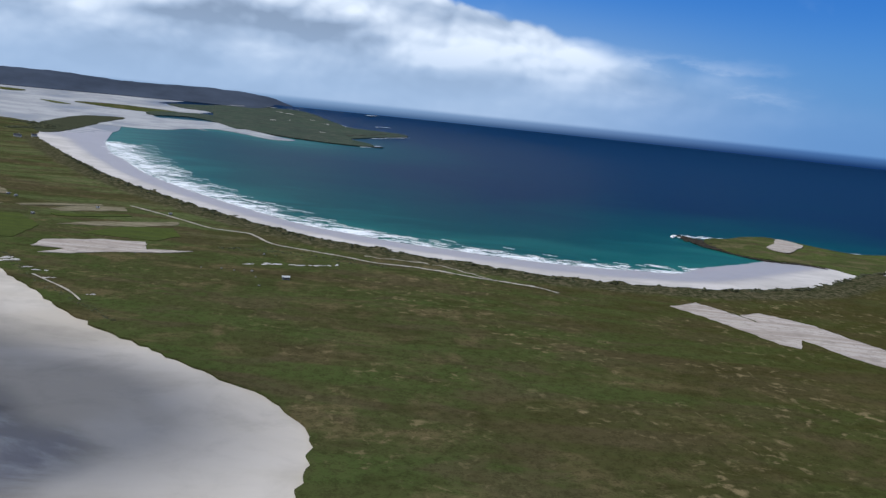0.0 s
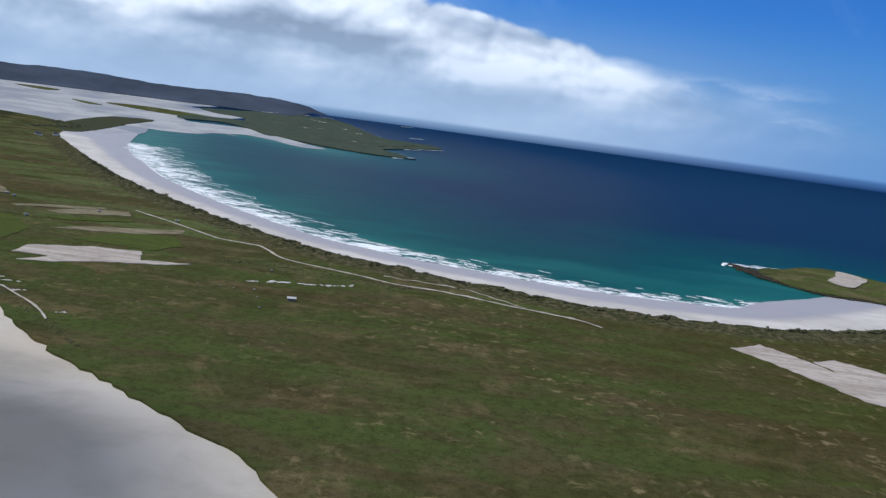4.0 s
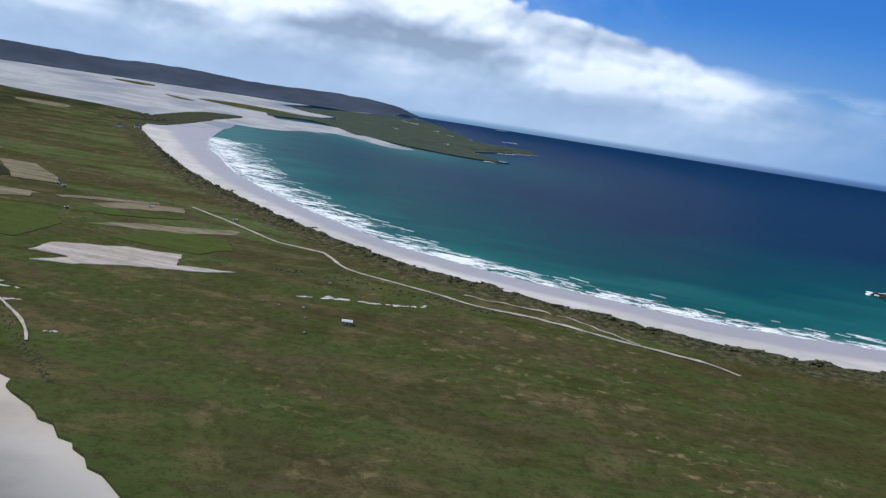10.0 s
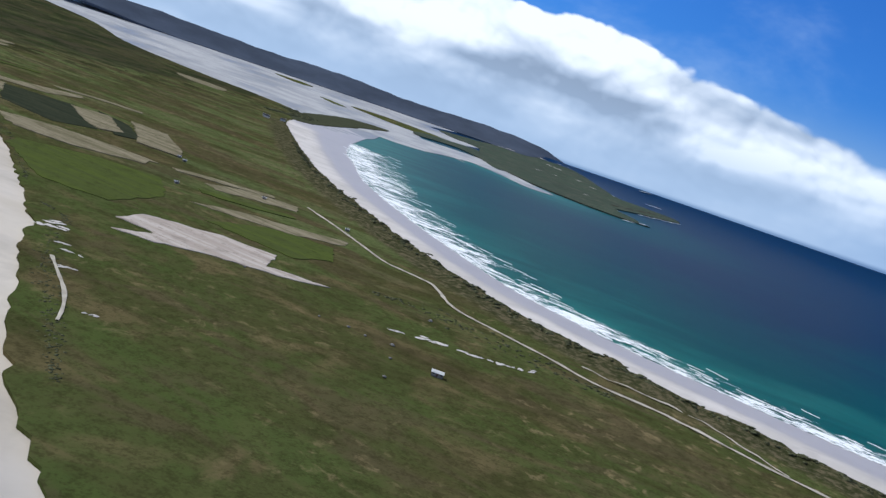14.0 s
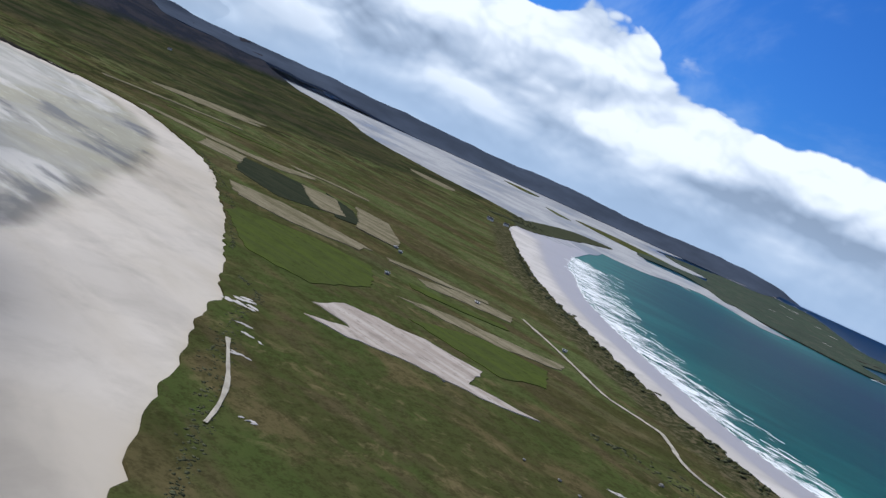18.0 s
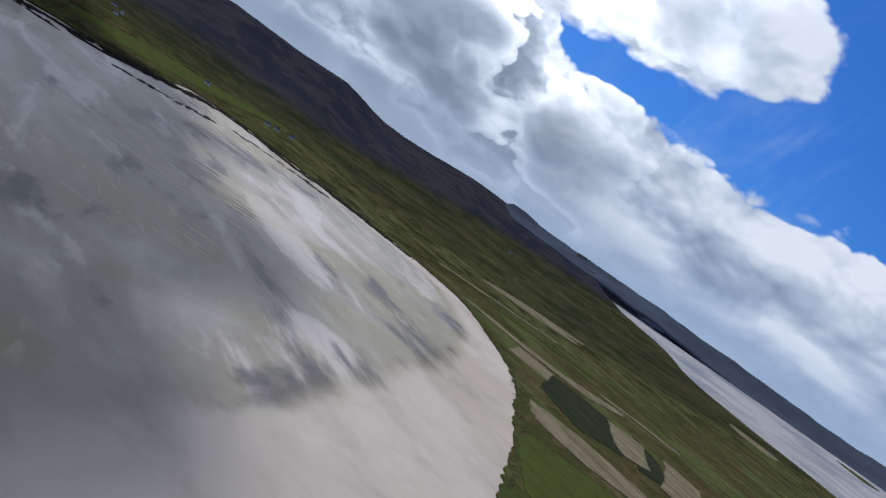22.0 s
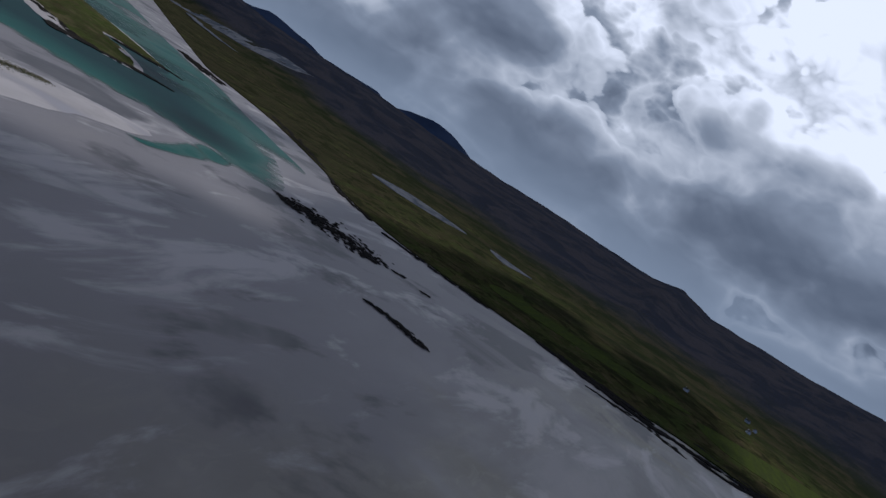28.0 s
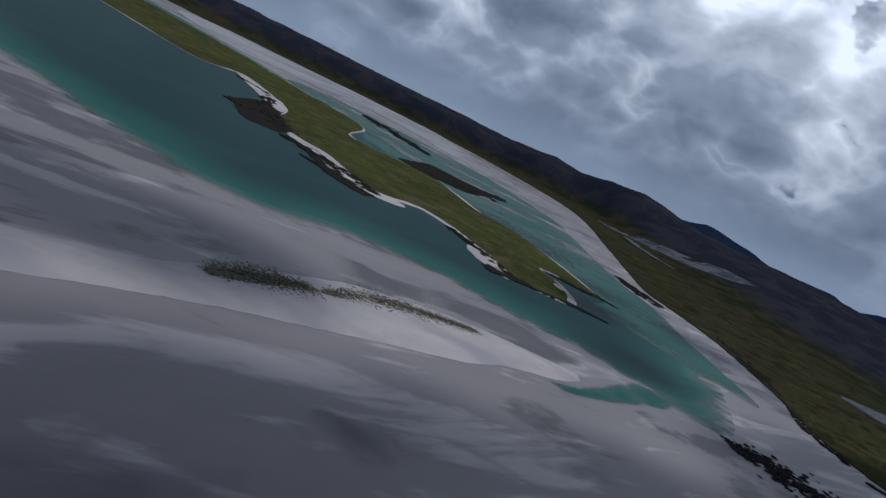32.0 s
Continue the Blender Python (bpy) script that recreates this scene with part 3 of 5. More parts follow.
def sheet(name, outline, height, mat, grid=20.0, far_grid=90.0, skirt=0.0, fields=None, label="", category="", kind="structure", parent=None):
    """A ground sheet inside an outline, at height(x, y), with a lip down its edge."""
    xs, ys = [p[0] for p in outline], [p[1] for p in outline]
    pts = []
    for g, lo, hi in ((grid, 0, 1900), (far_grid, 1900, 99999)):
        gx = np.arange(min(xs) + g * 0.5, max(xs), g)
        gy = np.arange(min(ys) + g * 0.5, max(ys), g)
        if len(gx) and len(gy):
            ax, ay = [v.ravel() for v in np.meshgrid(gx, gy)]
            q = np.hypot(ax - MID.x, ay - MID.y)
            ok = (q >= lo) & (q < hi)
            ax, ay = ax[ok], ay[ok]
            ok = inside(ax, ay, outline)
            ax, ay = ax[ok], ay[ok]
            if len(ax):
                ok = away(ax, ay, outline) > g * 0.35
                pts += list(zip(ax[ok], ay[ok]))
    n = len(outline)
    co = [Vector((p[0], p[1])) for p in outline] + [Vector(p) for p in pts]
    vs, _, fs, _, _, _ = delaunay_2d_cdt(co, [], [list(range(n))], 1, 1e-4)
    px, py = np.array([v.x for v in vs]), np.array([v.y for v in vs])
    pz = height(px, py)
    verts = list(zip(px.tolist(), py.tolist(), np.asarray(pz, float).tolist()))
    faces = [list(f) for f in fs]
    if skirt:
        base = len(verts)
        count = {}
        for f in faces:
            for a, b in zip(f, f[1:] + f[:1]):
                count[(a, b)] = 1
        rim = [(a, b) for (a, b) in count if (b, a) not in count]
        low = {}
        for a, b in rim:
            for v in (a, b):
                if v not in low:
                    low[v] = len(verts)
                    x, y, z = verts[v]
                    verts += [(x, y, z), (x, y, z - skirt)]
        faces += [[low[b], low[a], low[a] + 1, low[b] + 1] for a, b in rim]
    me = bpy.data.meshes.new(name)
    me.from_pydata(verts, [], faces)
    ax, ay = np.array([v[0] for v in verts]), np.array([v[1] for v in verts])
    for key, fn in (fields or {}).items():
        at = me.attributes.new(key, "FLOAT", "POINT")
        at.data.foreach_set("value", np.asarray(fn(ax, ay), np.float32))
    me.polygons.foreach_set("use_smooth", [True] * len(me.polygons))
    me.materials.append(mat)
    me.update()
    ob = new(name, me)
    if parent:
        ob.parent = parent
        return ob
    return tagged(ob, label, category, kind=kind)


def undrawn(x, y):
    """The true place of a drawn-in one."""
    v = Vector((x, y)) - MID
    q = v.length
    if q <= NEAR:
        return (x, y)
    v = MID + v * ((NEAR - REACH * math.log(max(1e-4, 1 - (q - NEAR) / REACH))) / q)
    return (v.x, v.y)


def drawn(points):
    return [plan(*p) for p in points]


# ---- outlines of land, sand and water ----
BAY_EDGE = drawn(((1500, 1500), (1000, 1380), (800, 1322), (700, 1330), (655, 1298), (606, 1240), (556, 1181), (491, 1117), (402, 1065),
                  (324, 1031), (255, 1018), (190, 1014), (125, 1016), (60, 1038), (-9, 1054), (-80, 1078), (-140, 1101), (-204, 1139),
                  (-268, 1190), (-345, 1255), (-440, 1352), (-535, 1452), (-660, 1602), (-830, 1840), (-1085, 2220)))
BAY_WATER = drawn(((590, 1380), (532, 1362), (460, 1292), (408, 1246), (366, 1204), (325, 1150), (267, 1136), (207, 1126), (134, 1123), (60, 1136), (0, 1152),
                   (-74, 1170), (-140, 1202), (-211, 1240), (-297, 1320), (-428, 1458), (-595, 1668), (-720, 1880), (-836, 2075), (-960, 2350),
                   (-1090, 2720), (-1200, 3100), (-1180, 3420), (-936, 3430), (-608, 3187)))
WEST_COAST = drawn(((-140, -1500), (-140, 150), (-70, 330), (-60, 430), (-85, 495), (-130, 533), (-178, 568), (-223, 601), (-287, 651), (-350, 715), (-413, 777), (-437, 808), (-525, 880), (-609, 948),
                    (-694, 1008), (-789, 1074), (-881, 1122), (-983, 1157), (-1113, 1192), (-1218, 1180), (-1330, 1140), (-1420, 1085), (-1540, 1010),
                    (-1640, 940), (-1670, 860), (-1590, 800), (-1520, 700), (-1520, 610), (-1480, 500), (-1490, 428), (-1480, 300), (-1478, 200),
                    (-1500, 100), (-1560, 0), (-1720, -170), (-1900, -400), (-1995, -590), (-2060, -720), (-2500, -1180), (-3450, -2150), (-3900, -2900),
                    (-4000, -3900), (-3400, -4600), (-2500, -4900), (-2000, -5300), (-1200, -6800)))
LAGOON_EDGE = drawn(((-1085, 2220), (-1190, 2440), (-1290, 2640), (-1500, 2890), (-1946, 3013), (-2452, 3257), (-3444, 4104), (-5400, 5300)))



def arc(a, b, q, step=3.0):
    """Places at q metres from the middle, from a to b degrees left of north."""
    k = max(2, int(abs(b - a) / step))
    return [(MID.x - q * math.sin(radians(a + (b - a) * i / k)), MID.y + q * math.cos(radians(a + (b - a) * i / k))) for i in range(k + 1)]


main_line = WEST_COAST + arc(177, 47, 4620) + list(reversed(LAGOON_EDGE))[:-1] + list(reversed(BAY_EDGE)) + [(2600, 1500), (2600, -1500)]
MAIN = smooth(main_line[:-2], 9, closed=False, rough=2.4, seed=3) + [Vector(p) for p in main_line[-2:]]
edge_bay = smooth(BAY_EDGE, 15, closed=False)


def bay_dunes(x, y):
    return np.clip(1 - (away(x, y, edge_bay) - 25) / 55, 0, 1) * (x < 700)


def dry_land(x, y):
    return land(x, y) + bay_dunes(x, y) * (2.2 + 2.2 * waves2(x, y, 45, 8))


west_line = smooth(WEST_COAST, 40, closed=False)


def build_ground():
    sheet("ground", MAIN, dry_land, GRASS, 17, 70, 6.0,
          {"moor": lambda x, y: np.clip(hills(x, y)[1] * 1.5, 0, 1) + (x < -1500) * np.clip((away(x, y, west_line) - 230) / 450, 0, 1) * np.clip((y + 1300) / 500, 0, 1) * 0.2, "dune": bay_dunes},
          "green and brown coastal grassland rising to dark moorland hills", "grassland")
    neck = ((-1265, 3543), (-1143, 3644), (-994, 3550), (-845, 3341), (-837, 3583), (-1032, 3856), (-1207, 3842), (-1324, 3705))
    sheet("ground_neck", smooth(neck, 12, rough=2, seed=9), lambda x, y: bowl(x, y) + 3.2 + 0.6 * waves2(x, y, 60, 4), HAZY_TURF, 30, 40, 2.0, None, "thin green neck of land between bay and lagoon", "headland")
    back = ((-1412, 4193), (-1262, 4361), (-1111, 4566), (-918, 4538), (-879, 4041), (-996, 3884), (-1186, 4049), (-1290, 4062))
    sheet("ground_links", smooth(back, 14, rough=3, seed=10), lambda x, y: bowl(x, y) + 2.4 + 0.6 * waves2(x, y, 60, 4), HAZY_TURF, 40, 40, 2.0, None, "low green turf behind the headland", "headland")
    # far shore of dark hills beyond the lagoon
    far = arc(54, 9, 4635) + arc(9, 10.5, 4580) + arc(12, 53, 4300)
    sheet("ground_far", smooth(far, 40, rough=3, seed=5), lambda x, y: land(x, y) + 2, HAZY_MOOR, 60, 60, 10.0,
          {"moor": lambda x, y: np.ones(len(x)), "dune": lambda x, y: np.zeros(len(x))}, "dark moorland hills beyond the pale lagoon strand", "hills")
    ridge = ((98, -0.3), (101, 0.1), (104.5, 0.4), (106.2, 1.05), (107.4, 1.2), (109.4, 0.8), (110.7, 0.35), (112, 0.72), (114, 0.6), (116.1, 0.58), (118.3, 0.95), (120.3, 1.15), (121.8, 0.75), (123, 0.55), (128, 0.4), (133, 0.1), (146, -0.3))

    def ridge_height(x, y):
        left = np.degrees(np.arctan2(-(x - MID.x), y - MID.y)) % 360
        q = np.hypot(x - MID.x, y - MID.y)
        el = np.interp(left, [r[0] for r in ridge], [r[1] for r in ridge]) + 0.05 * waves2(x, y, 200, 31)
        top = 152 + 4640 * np.tan(np.radians(el))
        return 60 + (top - 60) * np.clip((q - 4450) / 190, 0, 1)

    sheet("ground_ridge", [Vector(p) for p in arc(98, 146, 4640, 0.5) + arc(146, 98, 4450, 0.5)], ridge_height, HAZY_RIDGE, 60, 60, 40.0, None, "distant blue-grey mountain ridge", "hills")
    head = ((-1215, 4300), (-1040, 3708), (-863, 3418), (-689, 3250), (-549, 3192), (-436, 3150), (-300, 3170), (-330, 3300), (-414, 3440), (-330, 3640), (-215, 3840), (-262, 3960), (-352, 3985),
            (-487, 4000), (-590, 4200), (-650, 4320), (-775, 4540), (-880, 4600), (-1045, 4540), (-1215, 4420))
    sheet("ground_headland", smooth(head, 14, rough=4, seed=6), lambda x, y: land(x, y) + 1.6, HAZY_TURF, 40, 50, 5.0,
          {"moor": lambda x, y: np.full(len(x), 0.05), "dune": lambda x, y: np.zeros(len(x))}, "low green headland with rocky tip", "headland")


def build_water():
    shore = smooth(BAY_WATER, 25, closed=False)
    rings = np.concatenate([np.arange(0, 600, 150), np.arange(600, 2400, 22), np.arange(2400, 4500, 75), [4530]])
    az = np.linspace(0, 2 * math.pi, 361)[:-1]
    x = MID.x + np.outer(rings, np.cos(az)).ravel()
    y = MID.y + np.outer(rings, np.sin(az)).ravel()
    z = bowl(x, y)
    k, n = len(az), len(rings)
    idx = np.arange(n * k).reshape(n, k)
    a, b = idx[:-1], np.roll(idx, -1, 1)[:-1]
    c, d = np.roll(idx, -1, 1)[1:], idx[1:]
    faces = np.stack([a, d, c, b], -1).reshape(-1, 4)
    me = bpy.data.meshes.new("sea")
    me.from_pydata(list(zip(x.tolist(), y.tolist(), z.tolist())), [], faces.tolist())
    at = me.attributes.new("deep", "FLOAT", "POINT")
    at.data.foreach_set("value", np.clip(away(x, y, shore) / 760, 0, 1).astype(np.float32))
    me.polygons.foreach_set("use_smooth", [True] * len(me.polygons))
    me.materials.append(SEA)
    tagged(new("sea", me), "deep blue sea turning turquoise towards the beach", "sea", kind="structure")


def build_sand():
    edge = smooth(BAY_EDGE[3:], 12, closed=False)
    water = smooth(BAY_WATER[:20], 12, closed=False, rough=1.2)
    shore = list(reversed(water))
    inner = [p + Vector((-20, -20)) for p in edge]
    ring = [Vector(p) for p in inner] + [Vector(p) for p in drawn(((-1190, 2440), (-1290, 2700), (-1280, 2900), (-1090, 2720)))] + shore


    def wet(x, y):
        dl, dw = away(x, y, edge), away(x, y, water)
        return np.clip((dl / (dl + dw + 1) - 0.22) / 0.45, 0, 1) + 0.25 * (dw < 14)

    sheet("beach", ring, lambda x, y: bowl(x, y) + 0.3 + np.clip(away(x, y, water) / 60, 0, 1) * 0.7, SAND, 16, 60, 1.0,
          {"wet": wet}, "white shell-sand beach curving round the bay", "beach")
    far_strand = drawn(((-1190, 2440), (-1500, 2700), (-2452, 3100), (-3444, 3900), (-7500, 6300), (-8500, 9500), (-4400, 8200), (-2600, 8400), *(undrawn(*p) for p in ((-1457, 4182), (-1131, 4295), (-1195, 3766), (-1249, 3532))),
                        (-960, 3330), (-1076, 3437), (-1180, 3420), (-1200, 3100), (-1090, 2720)))
    sheet("lagoon_strand", smooth(far_strand, 30, rough=2, seed=8), lambda x, y: bowl(x, y) + 1.0, STRAND, 60, 60, 1.0,
          {"wet": lambda x, y: np.clip(waves2(x, y, 500, 4) * 0.5 + 0.3, 0, 1)}, "pale tidal lagoon sands below the hills", "tidal flat")
    spit = ((-1205, 2989), (-1227, 3397), (-1119, 3493), (-987, 3532), (-874, 3452), (-694, 3228), (-576, 3102), (-646, 3038), (-778, 3149), (-906, 3217), (-971, 3095), (-1010, 2960), (-1110, 2900))
    sheet("spit", smooth(spit, 10, rough=1, seed=12), lambda x, y: bowl(x, y) + 1.15, STRAND, 40, 40, 1.0,
          {"wet": lambda x, y: np.clip(waves2(x, y, 240, 6) * 0.4 + 0.35, 0, 1)}, "sand spit joining the bay's end to the headland", "sand spit")
    flats = drawn(((-40, -1500), (-40, 560), (-150, 640), (-700, 1200), (-1300, 1300), (-1900, 1000), (-1800, 300), (-2300, -700), (-3600, -1900), (-4800, -2700), (-4800, -4500), (-3000, -5600),
                   (-1500, -7000), (-700, -6500), (-500, -2000)))
    west = smooth(WEST_COAST[1:24], 20, closed=False)
    sheet("tidal_flats", smooth(flats, 40), lambda x, y: bowl(x, y) + 0.4 + 0.05 * waves2(x, y, 80, 3), FLATS, 30, 90, 0.5,
          {"wet": lambda x, y: np.clip((away(x, y, west) - np.interp(x, [-950, -480], [14, 90])) / 60 + 0.15 * waves2(x, y, 160, 7), 0, 0.95)},
          "broad tidal sand flats, cream near the shore and grey where wet", "tidal flat")


CHANNEL_LINE = ((-600, -3200), (-480, -1500), (-560, -760), (-660, -500), (-720, -340), (-770, -270), (-836, -240), (-935, -262), (-1003, -238), (-1054, -190), (-1094, -129),
                (-1146, -102), (-1172, -33), (-1176, 26), (-1230, 60), (-1372, -35), (-1479, -123), (-1560, -180), (-1700, -340), (-1840, -520), (-1900, -700),
                (-1960, -900), (-1900, -1100), (-1700, -1150), (-1900, -1700), (-1950, -2900), (-1500, -5000))
ISLE = ((-1000, -4200), (-1120, -2500), (-1184, -2096), (-1267, -1741), (-1441, -1836), (-1420, -1587), (-1369, -1356), (-1215, -1090), (-1184, -936), (-1213, -847),
        (-1180, -664), (-1210, -635), (-1296, -652), (-1319, -577), (-1290, -426), (-1270, -340), (-1335, -305), (-1425, -405), (-1455, -490), (-1498, -475),
        (-1541, -418), (-1630, -624), (-1686, -807), (-1658, -923), (-1758, -1248), (-1640, -1280), (-1580, -1400), (-1909, -1867), (-1890, -2298), (-1860, -2839), (-1750, -3300), (-1500, -4300))


def build_isle():
    sheet("channel", smooth(drawn(CHANNEL_LINE), 16, rough=1, seed=12), lambda x, y: bowl(x, y) + 0.75, CHANNEL, 24, 80, 0.2,
          {"deep": lambda x, y: np.clip(away(x, y, smooth(drawn(CHANNEL_LINE), 30)) / 165, 0, 1)}, "clear turquoise tidal channel over sand", "water")
    line = drawn(ISLE)
    turf = smooth(line, 9, rough=2.2, seed=15)
    rim = []
    ring = smooth(line, 9, rough=0.8, seed=16)
    for i, p in enumerate(ring):
        t = (ring[(i + 1) % len(ring)] - ring[i - 1]).normalized()
        out = Vector((-t.y, t.x))
        w = 5 + 9 * max(0.0, math.sin(i * 0.045)) + 7 * max(0.0, math.sin(i * 0.13 + 1))
        rim.append(p - out * w)
    sheet("isle_beach", rim, lambda x, y: bowl(x, y) + 0.9 + 0.9 * np.clip(away(x, y, rim) / 10, 0, 1), SAND, 12, 80, 0.2, {"wet": lambda x, y: 0 * x}, "narrow white sand fringe round the isle", "beach")
    sheet("isle", turf, lambda x, y: bowl(x, y) + 1.9 + np.clip(away(x, y, turf) / 45, 0, 1) * (4.2 + 2 * waves2(x, y, 120, 6)), ISLE_GRASS, 14, 70, 1.2,
          None, "low green grassy isle with rocks along its shore", "island")


build_ground()
build_water()
build_sand()
build_isle()


def build_cloud(name, x, y, z, rx, ry, count, seed, label, size_from=90, size_to=190):
    """A cumulus overhead, out of the picture, whose shade lies on the sands."""
    rng = random.Random(seed)
    bm = bmesh.new()
    for k in range(count):
        a, r = rng.uniform(0, 2 * math.pi), math.sqrt(rng.random())
        size = rng.uniform(size_from, size_to) * (1.15 - 0.5 * r)
        m = Matrix.Translation((x + rx * r * math.cos(a), y + ry * r * math.sin(a), z + rng.uniform(0, 60) * (1 - r))) @ Matrix.Diagonal((size * 1.3, size * 1.1, size * 0.55, 1))
        bmesh.ops.create_icosphere(bm, subdivisions=2, radius=1, matrix=m)
    for v in bm.verts:
        v.co += Vector((rng.uniform(-5, 5), rng.uniform(-5, 5), rng.uniform(-4, 4)))
    me = bpy.data.meshes.new(name)
    bm.to_mesh(me)
    bm.free()
    me.polygons.foreach_set("use_smooth", [True] * len(me.polygons))
    me.materials.append(plain_material("cloud_white", (0.85, 0.86, 0.88), 1.0, 0.1, 0.01))
    tagged(new(name, me), label, "cloud", kind="structure")


build_cloud("cloud", -1230 - 1508, 440 + 266, 1700, 1000, 320, 66, 3, "grey-based cumulus cloud passing over the sands")
build_cloud("cloud_small", -1050 - 1508, -170 + 266, 1700, 900, 330, 13, 8, "scattered small cumulus clouds passing over the isle", 50, 115)

# low islets and wet sand in the lagoon
for pts in (((-2143, 4818), (-2029, 5059), (-1708, 4955), (-1409, 4661), (-1428, 4446), (-1712, 4478)), ((-2277, 4681), (-2133, 4591), (-2006, 4460), (-2056, 4400)),
            ((-3333, 5974), (-3266, 6167), (-3008, 5975), (-2955, 5643))):
    sheet("lagoon_islet", smooth(drawn(pts), 20, rough=2, seed=4), lambda x, y: bowl(x, y) + 2.6, ISLE_GRASS, 40, 40, 1.5, None, "thin grassy islet in the pale lagoon", "island")

# ---- things on the land ----
def mesh_object(name, verts, faces, mat, parent=None, label="", smooth_faces=True):
    me = bpy.data.meshes.new(name)
    me.from_pydata(verts, [], faces)
    me.polygons.foreach_set("use_smooth", [smooth_faces] * len(me.polygons))
    me.materials.append(mat)
    me.update()
    ob = new(name, me)
    if parent:
        ob.parent = parent
    if label:
        ob["label"] = label
    return ob


def field(points, mat, label, lift=0.5, category="field", step=10, rough=0.8, name="field"):
    line = smooth(drawn(points), step, rough=rough, seed=len(points))
    return sheet(name, line, lambda x, y: dry_land(x, y) + lift, mat, 14, 50, 0.9, {"wet": lambda x, y: 0 * x}, label, category, "")


def corners(points, step=6, rough=0.5):
    """A straight-sided outline with slightly uneven edges."""
    rng = random.Random(7)
    out = []
    pts = [Vector(p) for p in drawn(points)]
    for a, b in zip(pts, pts[1:] + pts[:1]):
        k = max(1, int((b - a).length / step))
        out += [a + (b - a) * (i / k) + Vector((rng.uniform(-rough, rough), rng.uniform(-rough, rough))) for i in range(k)]
    return out


def strip_field(points, mat, label, lift=0.5, category="field", name="field", rough=2.0):
    return sheet(name, corners(points, 7, rough), lambda x, y: dry_land(x, y) + lift, mat, 14, 50, 0.9, {"wet": lambda x, y: 0 * x}, label, category, "")


# the worked strips across the neck of land
strip_field(((-441, 893), (-444, 930), (-393, 962), (-346, 972), (-331, 929), (-283, 946), (-300, 924), (-360, 896), (-390, 873), (-418, 863), (-404, 892)),
            PLOUGH, "pale sandy ploughed strip with a notched corner", name="ploughed_strip")
strip_field(((256, 918), (276, 930), (293, 947), (325, 905), (350, 860), (366, 826), (357, 800), (346, 783), (330, 792), (301, 851)),
            PLOUGH, "long pale ploughed strip beside a second one", name="ploughed_strip")
strip_field(((331, 908), (360, 926), (378, 912), (404, 890), (424, 846), (443, 811), (480, 760), (440, 700), (408, 746), (382, 779), (358, 832)),
            PLOUGH, "broad pale ploughed strip ending near the beach", name="ploughed_strip")
strip_field(((-1160, 1232), (-1083, 1262), (-1003, 1300), (-957, 1402), (-938, 1385), (-935, 1310), (-1000, 1262), (-1080, 1235), (-1152, 1214)), STRAW, "dry straw-coloured hay strip", name="hay_strip")
strip_field(((-1015, 1236), (-960, 1262), (-900, 1205), (-962, 1180)), STRAW, "dull brown stubble square", name="stubble_field")
strip_field(((-955, 1255), (-875, 1300), (-740, 1196), (-755, 1140), (-845, 1150), (-900, 1205)), DARKSOIL, "dark green-black crop strip", name="dark_crop_strip")
strip_field(((-860, 1330), (-785, 1305), (-700, 1232), (-722, 1205), (-790, 1255)), DARKSOIL, "dark green-black crop strip", 0.8, name="dark_crop_strip")
strip_field(((-870, 1290), (-830, 1318), (-735, 1236), (-740, 1200), (-775, 1215)), STRAW, "grey-brown bare strip between dark crops", 1.1, name="stubble_field")
strip_field(((-815, 1345), (-758, 1350), (-660, 1258), (-640, 1222), (-690, 1210), (-735, 1262)), STRAW, "pale buff stubble field with a ragged end", 1.4, name="stubble_field")
strip_field(((-772, 1084), (-723, 1124), (-663, 1140), (-606, 1144), (-618, 1114), (-650, 1088), (-728, 1052)), STRAW, "pale hay strip beside a lush green field", name="hay_strip")
strip_field(((-655, 1000), (-636, 970), (-535, 910), (-480, 925), (-489, 1010), (-548, 1078), (-612, 1052)), LUSH, "bright green lush pasture field", name="green_field")
strip_field(((-539, 1140), (-516, 1192), (-462, 1208), (-448, 1180), (-480, 1160), (-518, 1126)), STRAW, "dry buff hay strip", name="hay_strip")
strip_field(((-478, 1034), (-445, 1078), (-396, 1102), (-360, 1130), (-352, 1108), (-388, 1066), (-442, 1044)), STRAW, "dry buff hay strip", name="hay_strip")
strip_field(((-430, 990), (-405, 1060), (-350, 1080), (-325, 1030), (-340, 985)), LUSH, "small green field behind the ploughed strip", name="green_field")
field(((-1529, 1486), (-1550, 1610), (-1484, 1740), (-1450, 1720), (-1440, 1600), (-1480, 1510)), STRAW, "distant dry hay strip", name="hay_strip")
field(((-1458, 1525), (-1430, 1679), (-1400, 1660), (-1410, 1590)), STRAW, "distant dry hay strip", name="hay_strip")
field(((-1490, 2517), (-1588, 2497), (-1700, 2600), (-1560, 2640)), STRAW, "distant dry hay strip by the lagoon", name="hay_strip")
field(tuple(undrawn(*p) for p in ((-1200, 2440), (-1330, 2740), (-1384, 3127), (-1341, 3227), (-1260, 3254), (-1230, 2960), (-1213, 2875), (-1165, 2600), (-1150, 2445))), SCRUB, "dark scrub beside the end of the beach", name="dark_scrub", category="scrub", rough=4)
# bright pastures on the slope above the strand
field(((-1700, 700), (-1800, 900), (-1950, 1050), (-2150, 1200), (-2080, 1000), (-1980, 800), (-1850, 640)), LUSH, "bright green croft pasture above the shore", name="green_field")
field(((-1680, 250), (-1720, 400), (-1800, 560), (-1900, 620), (-1860, 450), (-1800, 250)), LUSH, "bright green croft pasture above the shore", name="green_field")
